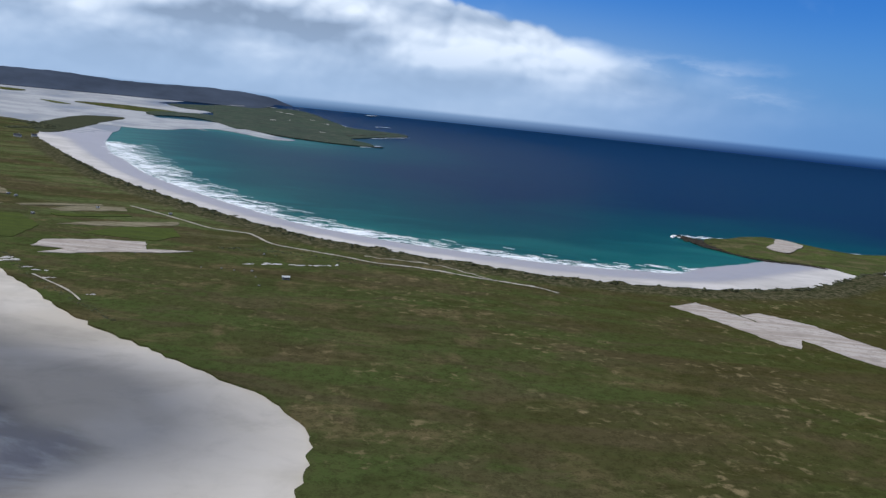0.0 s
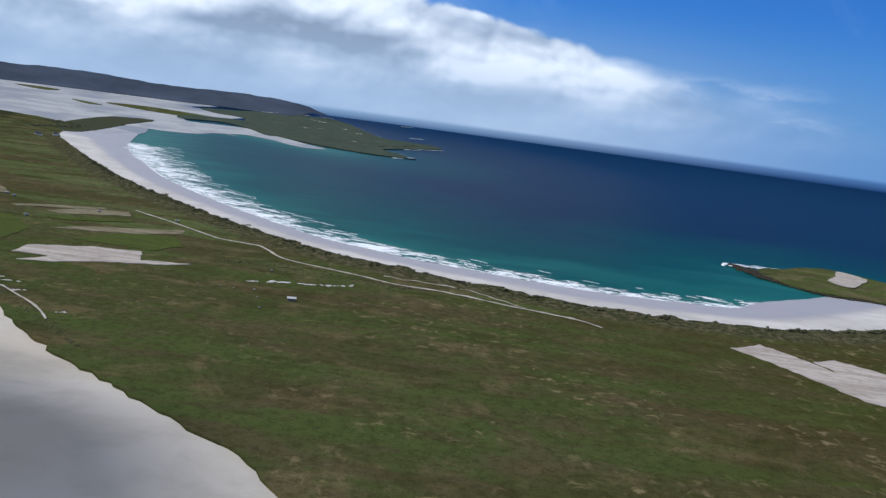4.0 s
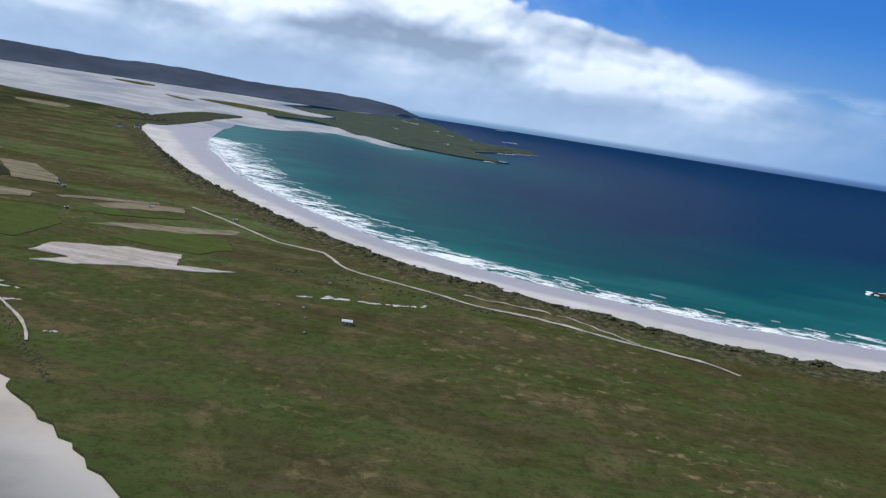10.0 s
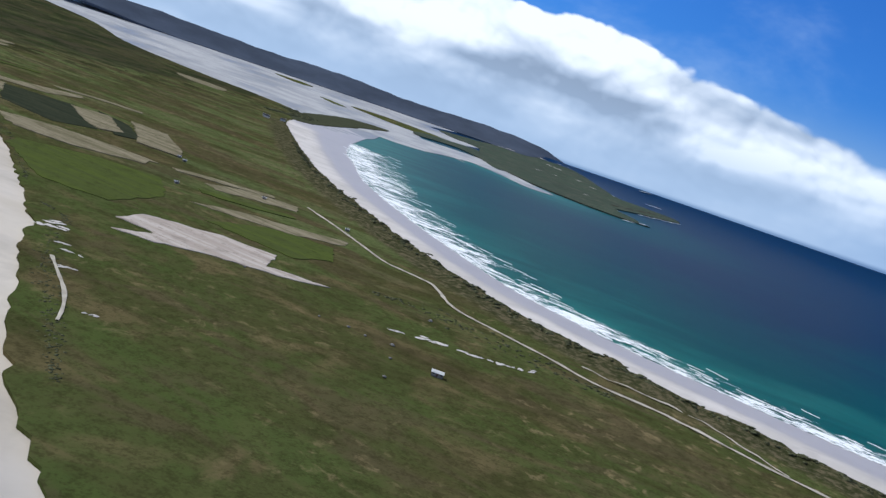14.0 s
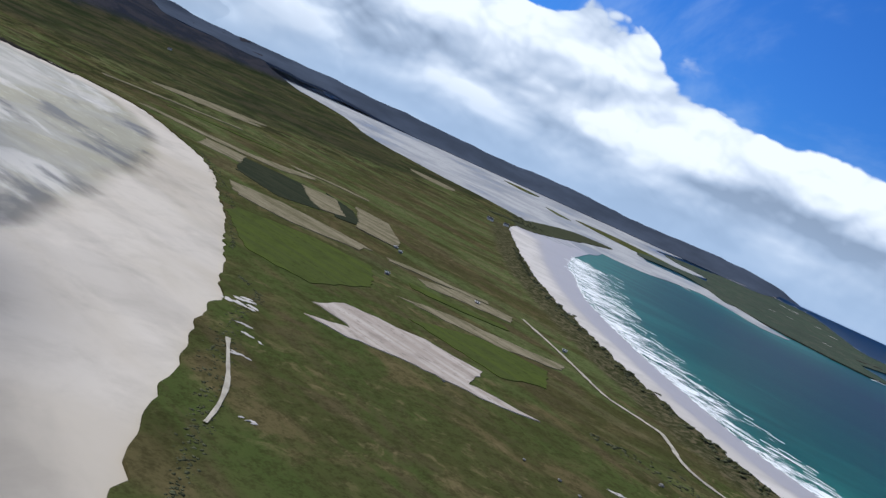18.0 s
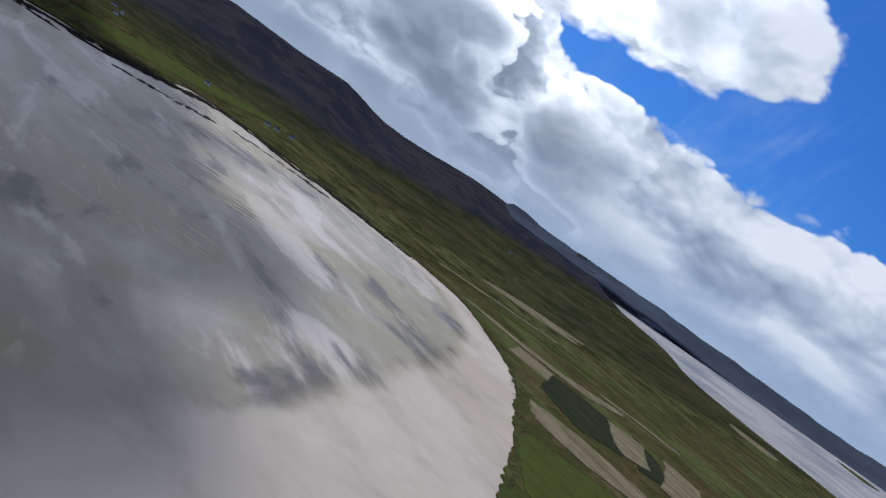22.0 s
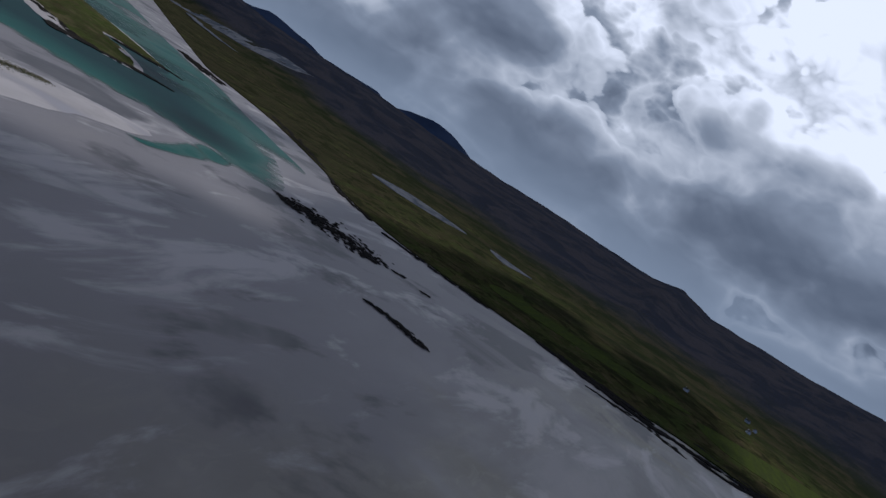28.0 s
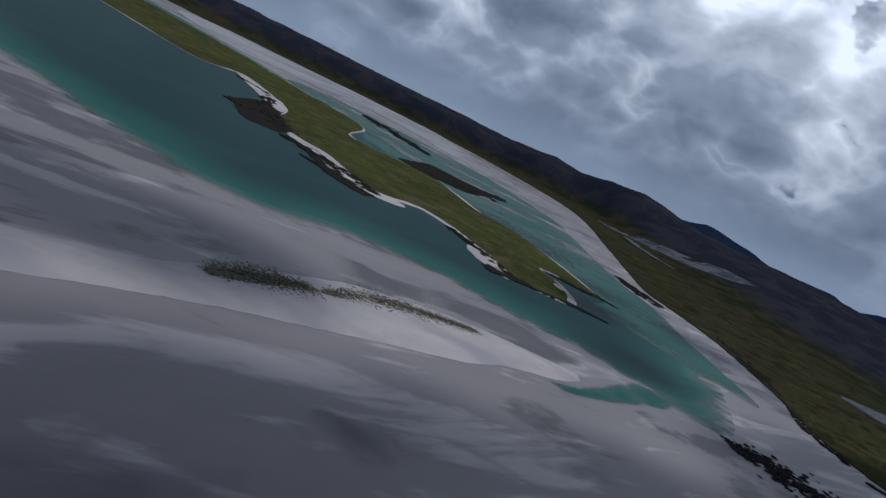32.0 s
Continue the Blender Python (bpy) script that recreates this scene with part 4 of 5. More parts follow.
# inland sandy lochs
for pts in (((-2260, -290), (-2428, -213), (-2410, -47), (-2330, -60), (-2254, -107), (-2201, -208)),
            ((-2430, 29), (-2407, 160), (-2340, 140), (-2289, 101)),
            ((-4215, -2567), (-4090, -2127), (-4287, -1914), (-4460, -1726), (-4046, -1640), (-3804, -1842), (-4010, -2462))):
    field(pts, LOCH, "pale sandy loch shore inland of the coast", name="loch_strand", category="strand", step=20)


def ribbon(name, points, width, mat, label, lift=0.62):
    line = smooth(drawn(points), 6, closed=False)
    verts, faces = [], []
    rng = random.Random(4)
    for i, p in enumerate(line):
        t = (line[min(i + 1, len(line) - 1)] - line[max(i - 1, 0)]).normalized()
        side = Vector((-t.y, t.x))
        w = width * rng.uniform(0.35, 0.65)
        for k in (-1, 0, 1):
            q = p + side * (w * k)
            verts.append((q.x, q.y, float(dry_land(np.array([q.x]), np.array([q.y]))[0]) + lift + (0.12 if k == 0 else 0)))
    for i in range(len(line) - 1):
        for k in (0, 1):
            a = i * 3 + k
            faces.append((a, a + 1, a + 4, a + 3))
    return tagged(mesh_object(name, verts, faces, mat), label, "track", kind="structure")


ribbon("track", ((-462, 1228), (-376, 1165), (-313, 1113), (-290, 1105), (-252, 1092), (-211, 1040), (-160, 1021), (-116, 1006), (-78, 990), (-26, 984), (39, 963), (82, 951), (115, 940), (133, 922)), 4.0, TRACK,
       "sandy two-wheel track winding behind the dunes")
ribbon("track_shore", ((-300, 692), (-312, 708), (-330, 727), (-352, 745), (-376, 764)), 2.2, TRACK, "worn sandy track along the shore")
ribbon("track_dune", ((60, 960), (0, 1003), (-45, 1012), (-95, 1020)), 2.2, TRACK, "faint sandy path among the dunes")


# ---- bare sand scars ----
def scars(name, places, label, lift=0.0):
    rng = random.Random(11)
    verts, faces = [], []
    torn = []
    for x, y, w, h, turn in places:
        for k in range(5):
            u, v = rng.gauss(0, 0.28) * w, rng.gauss(0, 0.25) * h
            f = rng.uniform(0.3, 0.65)
            torn.append((x + u * math.cos(turn) - v * math.sin(turn), y + u * math.sin(turn) + v * math.cos(turn), w * f, h * f * rng.uniform(0.5, 1.1), turn + rng.gauss(0, 0.25)))
    for x, y, w, h, turn in torn:
        n, base = 14, len(verts)
        z = float(dry_land(np.array([x]), np.array([y]))[0]) + lift
        verts.append((x, y, z + 0.75))
        for i in range(n):
            a = 2 * math.pi * i / n
            r = rng.uniform(0.6, 1.15)
            u, v = w * 0.5 * r * math.cos(a), h * 0.5 * r * math.sin(a)
            px, py = x + u * math.cos(turn) - v * math.sin(turn), y + u * math.sin(turn) + v * math.cos(turn)
            verts.append((px, py, float(dry_land(np.array([px]), np.array([py]))[0]) + lift + 0.2))
        faces += [(base, base + 1 + i, base + 1 + (i + 1) % n) for i in range(n)]
    return tagged(mesh_object(name, verts, faces, SAND), label, "sand", kind="stuff")


scars("sand_scar", [(-208, 909, 14, 3, 0.5), (-191, 918, 12, 7, 0.6), (-182, 922, 16, 8, 0.4), (-167, 925, 14, 8, 0.3), (-153, 929, 12, 6, 0.4), (-140, 936, 12, 6, 0.6),
                    (-128, 944, 9, 5, 0.8), (-119, 952, 10, 4, 0.9)], "line of white wind-blown sand scars in the turf")
scars("dune_blowout", [(-428, 822, 16, 9, 0.9), (-420, 812, 16, 8, 0.2), (-430, 806, 9, 8, 0.2), (-396, 788, 12, 5, 0.8), (-380, 782, 11, 4, 0.1), (-360, 757, 12, 4, 0.6), (-300, 716, 9, 3, 0.7)], "white blown sand hollows along the turf edge")


# ---- surf along the beach ----
CREST = 0.31


def surf(name, line, count, reach, seed, label, size=(12, 44), far_more=1.0):
    rng = random.Random(seed)
    verts, faces = [], []
    total = len(line)
    for _ in range(count):
        i = rng.randrange(1, total - 1)
        t = (line[i + 1] - line[i - 1]).normalized()
        out = Vector((t.y, -t.x))
        along = i / total
        d = (rng.random() ** 1.3) * reach * (0.55 + far_more * along)
        band = round(d / 19) * 19 + rng.gauss(0, 6)
        p = line[i] + out * max(1.0, band) + t * rng.uniform(-9, 9)
        length, wide = rng.uniform(*size) * (0.7 + 0.5 * along), rng.uniform(0.35, 1.2) * (0.8 + 0.3 * along)
        base, n = len(verts), 8
        bend, skew = rng.uniform(-0.004, 0.004), rng.gauss(0, 0.10)
        t = Vector((math.cos(-CREST), math.sin(-CREST))) if reach > 20 else t
        out = Vector((t.y, -t.x))
        for k in range(n + 1):
            u = (k / n - 0.5) * length
            bow = bend * u * u + skew * u
            w = wide * math.sin(math.pi * (0.06 + 0.88 * k / n)) * rng.uniform(0.35, 1.1)
            c = p + t * u + out * (bow + rng.uniform(-1.2, 1.2))
            for q, z in ((c - out * w * 0.5, 0.35), (c, 0.9), (c + out * w * 0.5, 0.35)):
                verts.append((q.x, q.y, z + float(bowl(q.x, q.y))))
        for k in range(n):
            for m in (0, 1):
                a = base + k * 3 + m
                faces.append((a, a + 1, a + 4, a + 3))
    return tagged(mesh_object(name, verts, faces, FOAM), label, "surf", kind="stuff")


bay_line = [Vector(p) for p in smooth(BAY_WATER[4:20], 8, closed=False)]
surf("surf", bay_line, 180, 85, 21, "white breaking waves rolling on to the beach")
surf("swash", bay_line, 230, 12, 22, "thin white swash along the water's edge", (14, 40), 0.3)
surf("breaker", bay_line[:int(len(bay_line) * 0.35)], 16, 95, 23, "scattered white breakers off the beach", (8, 30), 0.6)


# ---- torn sheets of foam in the surf ----
def foam_material():
    m, n, s, pos = material("torn_foam", 0.7)
    s.inputs["Base Color"].default_value = (0.86, 0.88, 0.89, 1)

    def crest(along, across, detail, bend):
        mp = n.add("ShaderNodeMapping")
        n.link(pos, mp.inputs["Vector"])
        mp.inputs["Rotation"].default_value = (0, 0, CREST)
        mp.inputs["Scale"].default_value = (along, across, 0)
        return n.noise(mp.outputs[0], 1.0, detail, 0.6, bend)

    long, tear = crest(0.022, 0.075, 3, 0.6), crest(0.075, 0.26, 6, 0.8)
    wide = n.noise(pos, 0.010, 2, 0.5)
    f = n.math("MULTIPLY_ADD", long, 0.62, n.math("MULTIPLY_ADD", tear, 0.58, n.math("MULTIPLY", wide, 0.30)))
    f = n.math("SUBTRACT", f, n.math("MULTIPLY", attribute(n, "fade"), 0.24))
    n.link(n.math("MULTIPLY", n.step(f, 0.66, 0.735), 0.97), s.inputs["Alpha"])
    return m


def foam_sheet(name, line, label):
    cols, verts, fade = 22, [], []
    total = len(line)
    for i, p in enumerate(line):
        t = (line[min(i + 1, total - 1)] - line[max(i - 1, 0)]).normalized()
        side = Vector((t.y, -t.x))
        along = i / total
        reach = np.interp(along, [0, 0.12, 0.35, 0.6, 0.85, 0.95, 1.0], [14, 60, 85, 110, 150, 140, 80])
        for k in range(cols):
            d = -3 + (reach + 3) * k / (cols - 1)
            q = p + side * d
            verts.append((q.x, q.y, float(bowl(q.x, q.y)) + 0.45 + (0.35 * (1 + math.sin(d * 0.3)) if 0 < k < cols - 1 else 0)))
            fade.append(max(0.0, k / (cols - 1)) ** 1.4 + 0.35 * max(0.0, 1 - k / 4) + (0.9 if k >= cols - 2 else 0))
    faces = [(i * cols + k, i * cols + k + 1, (i + 1) * cols + k + 1, (i + 1) * cols + k) for i in range(total - 1) for k in range(cols - 1)]
    ob = mesh_object(name, verts, faces, foam_material())
    ob.data.attributes.new("fade", "FLOAT", "POINT").data.foreach_set("value", np.array(fade, np.float32))
    return tagged(ob, label, "surf", kind="stuff")


foam_sheet("surf_foam", bay_line, "torn white foam lines behind the breaking waves")


# ---- rocks ----
def lumps(places, flat=0.45, seed=1, subdiv=1):
    """Uneven boulders at (x, y, z, size), as one list of vertices and faces."""
    bm = bmesh.new()
    bmesh.ops.create_icosphere(bm, subdivisions=subdiv, radius=1)
    base = np.array([v.co for v in bm.verts])
    tri = np.array([[v.index for v in f.verts] for f in bm.faces])
    bm.free()
    rng = np.random.RandomState(seed)
    vs, fs = [], []
    for k, (x, y, z, size, *rest) in enumerate(places):
        stretch = rest[0] if rest else 1.0
        turn = rest[1] if len(rest) > 1 else rng.uniform(0, 6.3)
        p = base * (1 + rng.uniform(-0.28, 0.28, (len(base), 1)))
        p = p * np.array([size * stretch, size, size * flat * rng.uniform(0.7, 1.2)])
        c, s = math.cos(turn), math.sin(turn)
        q = np.stack([p[:, 0] * c - p[:, 1] * s + x, p[:, 0] * s + p[:, 1] * c + y, p[:, 2] + z], 1)
        fs.append(tri + len(base) * k)
        vs.append(q)
    return np.concatenate(vs).tolist(), np.concatenate(fs).tolist()


def skerry(points, width, count, size, label, z=1.2, mat=None, seed=1, name="skerry", category="rocks"):
    line = smooth(drawn(points), 5, closed=False)
    rng = random.Random(seed)
    places = []
    for _ in range(count):
        i = rng.randrange(len(line) - 1)
        t = (line[i + 1] - line[i]).normalized()
        taper = math.sin(math.pi * (0.1 + 0.8 * i / len(line)))
        p = line[i] + Vector((-t.y, t.x)) * (rng.gauss(0, 0.35) * width * taper) + t * rng.uniform(-4, 4)
        places.append((p.x, p.y, z + float(bowl(p.x, p.y)), size * rng.uniform(0.35, 1.2), rng.uniform(1.2, 2.6), math.atan2(t.y, t.x) + rng.gauss(0, 0.25)))
    v, f = lumps(places, 0.35, seed)
    return tagged(mesh_object(name, v, f, mat or WEED, smooth_faces=False), label, category, kind="stuff")


skerry(((-1189, 92), (-1225, 112), (-1235, 150), (-1212, 215)), 80, 520, 2.4, "dark weedy rocks scattered on the wet sand", seed=2, name="rock_scatter")
skerry(((-1021, 300), (-1024, 325), (-1010, 372)), 14, 80, 2.6, "dark line of rocks on the sand", seed=3, name="rock_scatter")
skerry(((-1243, 232), (-1250, 245)), 5, 10, 3.0, "small dark rocks on the sand", seed=31, name="rock_scatter")
skerry(((-1242, 274), (-1247, 284)), 4, 8, 2.6, "small dark rocks on the sand", seed=32, name="rock_scatter")
skerry(((-1478, 395), (-1470, 450), (-1462, 520), (-1450, 580)), 20, 160, 5.0, "dark rock ledges at the shore of the strand", seed=4)
skerry(((-1458, 560), (-1476, 620), (-1488, 665)), 16, 90, 4.5, "dark rock ledges at the shore of the strand", seed=5)
skerry(((-1496, 690), (-1530, 750), (-1560, 800)), 14, 90, 4.0, "dark rock ledges at the shore of the strand", seed=6)
skerry(((-1590, 830), (-1640, 870), (-1615, 925), (-1530, 995)), 12, 120, 4.0, "dark rocky shore below green pasture", seed=7)
skerry(((-1405, 1070), (-1330, 1122), (-1240, 1160)), 8, 80, 3.2, "low dark rocks along the sand's edge", seed=8)
skerry(((-1990, -459), (-1890, -340), (-1797, -233), (-1720, -150)), 22, 160, 6.0, "long dark rocky shore beside the channel", seed=9)
skerry(((-1995, -745), (-1960, -650), (-1938, -571)), 26, 120, 6.0, "dark weedy skerry in the pale channel", seed=11)
skerry(((-1950, -700), (-1905, -600), (-1900, -555)), 16, 70, 5.0, "dark weedy skerry in the pale channel", seed=12)
skerry(((-1112, -1074), (-1180, -1130), (-1230, -1110), (-1200, -1000), (-1150, -960)), 70, 240, 9.0, "big dark weedy rock outcrop off the isle", seed=13)
skerry(((-1128, -870), (-1150, -800), (-1178, -700), (-1172, -605)), 34, 220, 6.5, "dark rocks lining the isle's white beach", seed=14)
skerry(((-1090, -715), (-1120, -650), (-1150, -583)), 20, 80, 4.5, "dark rocks lining the isle's white beach", seed=15)
skerry(((-1300, -560), (-1280, -430), (-1255, -350)), 26, 120, 5.0, "dark rocks along the isle's shore", seed=16)
skerry(((-1262, -335), (-1300, -308), (-1345, -292), (-1370, -270)), 14, 100, 4.0, "dark rocky point of the isle", seed=17)
skerry(((-1470, -470), (-1510, -440), (-1548, -405), (-1560, -385)), 18, 110, 4.5, "dark rocky point of the isle", seed=18)
skerry(((-1700, -1250), (-1830, -1260), (-1980, -1330), (-2190, -1430)), 60, 260, 12.0, "dark rocky islet in the pale sands", seed=19)
skerry(((-1190, -1150), (-1300, -1330), (-1400, -1560), (-1380, -1700)), 20, 120, 8.0, "dark rocks along the isle's far shore", seed=20)
skerry(((-2229, -1900), (-2300, -2150), (-2307, -2426)), 60, 120, 14.0, "dark rocky islet in the pale sands", seed=25)
skerry(((434, 1552), (448, 1520), (456, 1470), (462, 1425)), 26, 260, 4.2, "dark rocky point of the bay", seed=26, mat=ROCK)
skerry(((458, 1430), (488, 1378), (531, 1348), (577, 1347), (606, 1326)), 7, 170, 3.0, "dark rocks along the point's inner shore", seed=27, mat=ROCK)
skerry(tuple(undrawn(*p) for p in ((-440, 3560), (-360, 3720), (-312, 3844), (-215, 3850))), 26, 120, 9.0, "dark rocks at the headland's tip", seed=28, mat=ROCK)
skerry(tuple(undrawn(*p) for p in ((-690, 3245), (-504, 3168), (-379, 3150), (-270, 3190))), 14, 160, 6.0, "dark rocks along the headland", seed=29, mat=ROCK)

skerry(((-1462, 120), (-1462, 200), (-1466, 300)), 14, 90, 3.6, "low dark rocks along the sand's edge", seed=35)
skerry(((-1650, -95), (-1560, -20), (-1500, 70)), 14, 100, 4.2, "low dark rocks along the sand's edge", seed=36)

# ---- the grassy point at the east end of the bay ----
POINT = ((462, 1500), (466, 1440), (494, 1384), (534, 1358), (580, 1356), (618, 1332), (640, 1290), (700, 1300), (740, 1350), (800, 1400), (1500, 1520), (1500, 1750), (900, 1600), (777, 1547), (716, 1563), (685, 1612), (640, 1661), (576, 1634), (525, 1575), (486, 1556))
sheet("grassy_point", smooth(drawn(POINT), 9, rough=1.5, seed=30), lambda x, y: bowl(x, y) + 2.6 + 0.8 * waves2(x, y, 90, 4), ISLE_GRASS, 20, 80, 3.0, None,
      "low grassy point with a rocky shore", "headland")
sheet("cove_sand", smooth(((690, 1310), (720, 1360), (780, 1400), (900, 1440), (900, 1330), (760, 1300)), 12), lambda x, y: bowl(x, y) + 3.4, SAND, 30, 60, 1.0, {"wet": lambda x, y: 0 * x},
      "small white sand cove beyond the point", "beach")


def ring_foam(name, points, count, size, label, seed):
    rng = random.Random(seed)
    line = smooth(drawn(points), 6, closed=False)
    places = []
    for _ in range(count):
        i = rng.randrange(len(line) - 1)
        t = line[i + 1] - line[i]
        p = line[i]
        places.append((p.x + rng.gauss(0, size), p.y + rng.gauss(0, size), 0.4 + float(bowl(p.x, p.y)), size * rng.uniform(0.4, 1.2), rng.uniform(1.5, 3.5), math.atan2(t.y, t.x)))
    v, f = lumps(places, 0.12, seed)
    return tagged(mesh_object(name, v, f, FOAM), label, "surf", kind="stuff")


ring_foam("point_foam", ((428, 1545), (436, 1566), (472, 1562), (520, 1582)), 40, 5.0, "white foam breaking on the rocky point", 41)
ring_foam("outer_foam", ((716, 1566), (777, 1552), (900, 1606)), 50, 5.0, "white foam along the outer shore", 42)
for pts in (((-459, 3449), (-399, 3424)), ((-338, 3604), (-208, 3827)), ((-331, 3133), (-280, 3250)), ((-656, 4227), (-522, 4076)), ((-380, 4240), (-330, 4275)), ((-480, 4750), (-440, 4770))):
    ring_foam("headland_foam", tuple(undrawn(*p) for p in pts), 34, 6.0, "white foam round the headland's rocks", 43)

# ---- sand bar with marram in the strand ----
BAR = ((-300, 30), (-420, 8), (-540, -4), (-609, -18), (-678, -45), (-760, -75), (-832, -92), (-910, -86), (-958, -70), (-1000, -46), (-1045, -8), (-1036, 6), (-985, 18), (-925, 14), (-879, 26), (-761, 29), (-633, 34), (-480, 60), (-330, 90))
sheet("sand_bar", smooth(BAR, 9, rough=1.0, seed=33), lambda x, y: 0.42 + 1.8 * np.clip(away(x, y, smooth(BAR, 12)) / 30, 0, 1) ** 1.3, SAND, 9, 60, 0.12, {"wet": lambda x, y: 0.33 + 0.4 * waves2(x, y, 110, 3)}, "dry white sand bar with grass on its crest", "sand bar")


def tufts(name, points, width, count, size, label, seed, mat, height):
    rng = random.Random(seed)
    line = smooth(drawn(points), 6, closed=False)
    places = []
    for _ in range(count):
        i = rng.randrange(len(line) - 1)
        t = (line[i + 1] - line[i]).normalized()
        taper = math.sin(math.pi * (0.08 + 0.84 * i / len(line)))
        p = line[i] + Vector((-t.y, t.x)) * rng.gauss(0, 0.33) * width * taper + t * rng.uniform(-6, 6)
        places.append((p.x, p.y, height(p.x, p.y), size * rng.uniform(0.4, 1.3), rng.uniform(0.8, 1.8)))
    v, f = lumps(places, 0.32, seed)
    return tagged(mesh_object(name, v, f, mat), label, "grass", kind="stuff")


tufts("marram", ((-668, -26), (-705, -42), (-745, -45), (-765, -44)), 34, 2400, 0.75, "marram grass clumps on the sand bar", 51, DRY_MARRAM, lambda x, y: 2.15)
tufts("marram_far", ((-775, -46), (-810, -56), (-850, -64), (-900, -60), (-945, -52)), 30, 2800, 0.75, "marram grass clumps on the sand bar", 52, DRY_MARRAM, lambda x, y: 2.15)
tufts("marram_heart", ((-690, -36), (-740, -46), (-760, -46)), 24, 500, 0.8, "thick green marram on the bar's crest", 55, MARRAM, lambda x, y: 2.2)
tufts("marram_heart", ((-830, -58), (-880, -62), (-930, -55)), 22, 500, 0.8, "thick green marram on the bar's crest", 56, MARRAM, lambda x, y: 2.2)
dune_height = lambda x, y: float(dry_land(np.array([x]), np.array([y]))[0])
tufts("dune_grass", tuple((p[0] - 6, p[1] - 9) for p in BAY_EDGE[3:-1]), 18, 1900, 2.2, "rough marram tussocks along the dune edge", 53, MARRAM, dune_height)


# ---- houses and sheds ----
def box(x0, x1, y0, y1, z0, z1):
    v = [(x, y, z) for z in (z0, z1) for y in (y0, y1) for x in (x0, x1)]
    f = [(0, 2, 3, 1), (4, 5, 7, 6), (0, 1, 5, 4), (2, 6, 7, 3), (0, 4, 6, 2), (1, 3, 7, 5)]
    return v, f


def make_house(length=13.0, depth=6.5, wall_high=4.0, rise=3.0, name="croft_house", walls=HARL, roof=SLATE, chimneys=True):
    top = new(name)
    a, b, h = length / 2, depth / 2, wall_high
    v = [(-a, -b, -1), (a, -b, -1), (a, b, -1), (-a, b, -1), (-a, -b, h), (a, -b, h), (a, b, h), (-a, b, h), (-a, 0, h + rise - 0.15), (a, 0, h + rise - 0.15)]
    f = [(0, 1, 5, 4), (2, 3, 7, 6), (1, 2, 6, 9, 5), (3, 0, 4, 8, 7)]
    mesh_object("wall", v, f, walls, top, smooth_faces=False)
    o = 0.35
    k = rise * (b + o) / b
    v = [(-a - o, -b - o, h + rise - k), (a + o, -b - o, h + rise - k), (a + o, 0, h + rise), (-a - o, 0, h + rise), (-a - o, b + o, h + rise - k), (a + o, b + o, h + rise - k)]
    v += [(x, y, z + 0.22) for x, y, z in v]
    f = [(0, 3, 2, 1), (3, 4, 5, 2), (6, 7, 8, 9), (9, 8, 11, 10), (0, 1, 7, 6), (5, 4, 10, 11), (1, 2, 8, 7), (2, 5, 11, 8), (4, 3, 9, 10), (3, 0, 6, 9)]
    mesh_object("roof", v, f, roof, top, smooth_faces=False)
    if chimneys:
        for x in (-a + 0.6, a - 0.6):
            mesh_object("chimney", *box(x - 0.5, x + 0.5, -0.45, 0.45, h + rise - 0.8, h + rise + 1.3), walls, top, smooth_faces=False)
    for x in (-a * 0.62, a * 0.62):
        for y, s in ((-b, -1), (b, 1)):
            mesh_object("window", *box(x - 0.55, x + 0.55, min(y, y + s * 0.05), max(y, y + s * 0.05), 1.2, 2.6), GLASS, top, smooth_faces=False)
    mesh_object("door", *box(-0.5, 0.5, -b - 0.06, -b, 0, 2.1), PAINT, top, smooth_faces=False)
    return top


def at_ground(x, y, turn):
    x, y = plan(x, y)
    return pose(x, y, dune_height(x, y) + 0.4, 0, 0, turn)


first = tagged(make_house(), "white harled croft house with a grey slate roof", "house", "croft houses")
first.matrix_basis = at_ground(-1911, 1079, 50)
for x, y, turn in ((-1959, 1155, 70), (-1974, 945, 40), (-2286, 763, 20), (-2553, 780, 60), (-2422, 790, 10), (-2263, 607, 35), (-1127, 2190, 30), (-1098, 2225, 35), (-1112, 2172, 15), (-2972, 2559, 20), (-1930, 1108, 55)):
    copy_thing(first, at_ground(x, y, turn))
shed = tagged(make_house(7.5, 3.6, 2.3, 1.1, "shed", STONE, HARL, False), "small shed with a pale roof and dark open side", "shed", "sheds on the grassland")
shed.matrix_basis = at_ground(-158, 854, 15)
hut = tagged(make_house(4.2, 2.6, 1.5, 0.8, "hut", STONE, HARL, False), "tiny pale-roofed hut among the fields", "shed", "sheds on the grassland")
hut.matrix_basis = at_ground(-535, 1084, 60)
for x, y, turn in ((-623, 1212, 50), (-640, 1224, 55), (-390, 1188, 30), (-490, 1179, 20)):
    copy_thing(hut, at_ground(x, y, turn))


def boulder(x, y, size, seed):
    v, f = lumps([(0, 0, 0.2, size * 0.6)], 0.6, seed, 2)
    ob = tagged(mesh_object("boulder", v, f, STONE, smooth_faces=False), "pale grey boulder lying in the turf", "boulder", "boulders on the grassland")
    ob.matrix_basis = at_ground(x, y, 0)
    return ob


for k, (x, y, size) in enumerate(((-198, 875, 2.4), (-207, 970, 2.8), (-230, 873, 2.0), (-216, 870, 1.6), (-333, 904, 2.0), (-526, 1432, 3.0), (-188, 848, 1.8), (-250, 868, 1.6), (-176, 812, 2.0))):
    boulder(x, y, size, 60 + k)

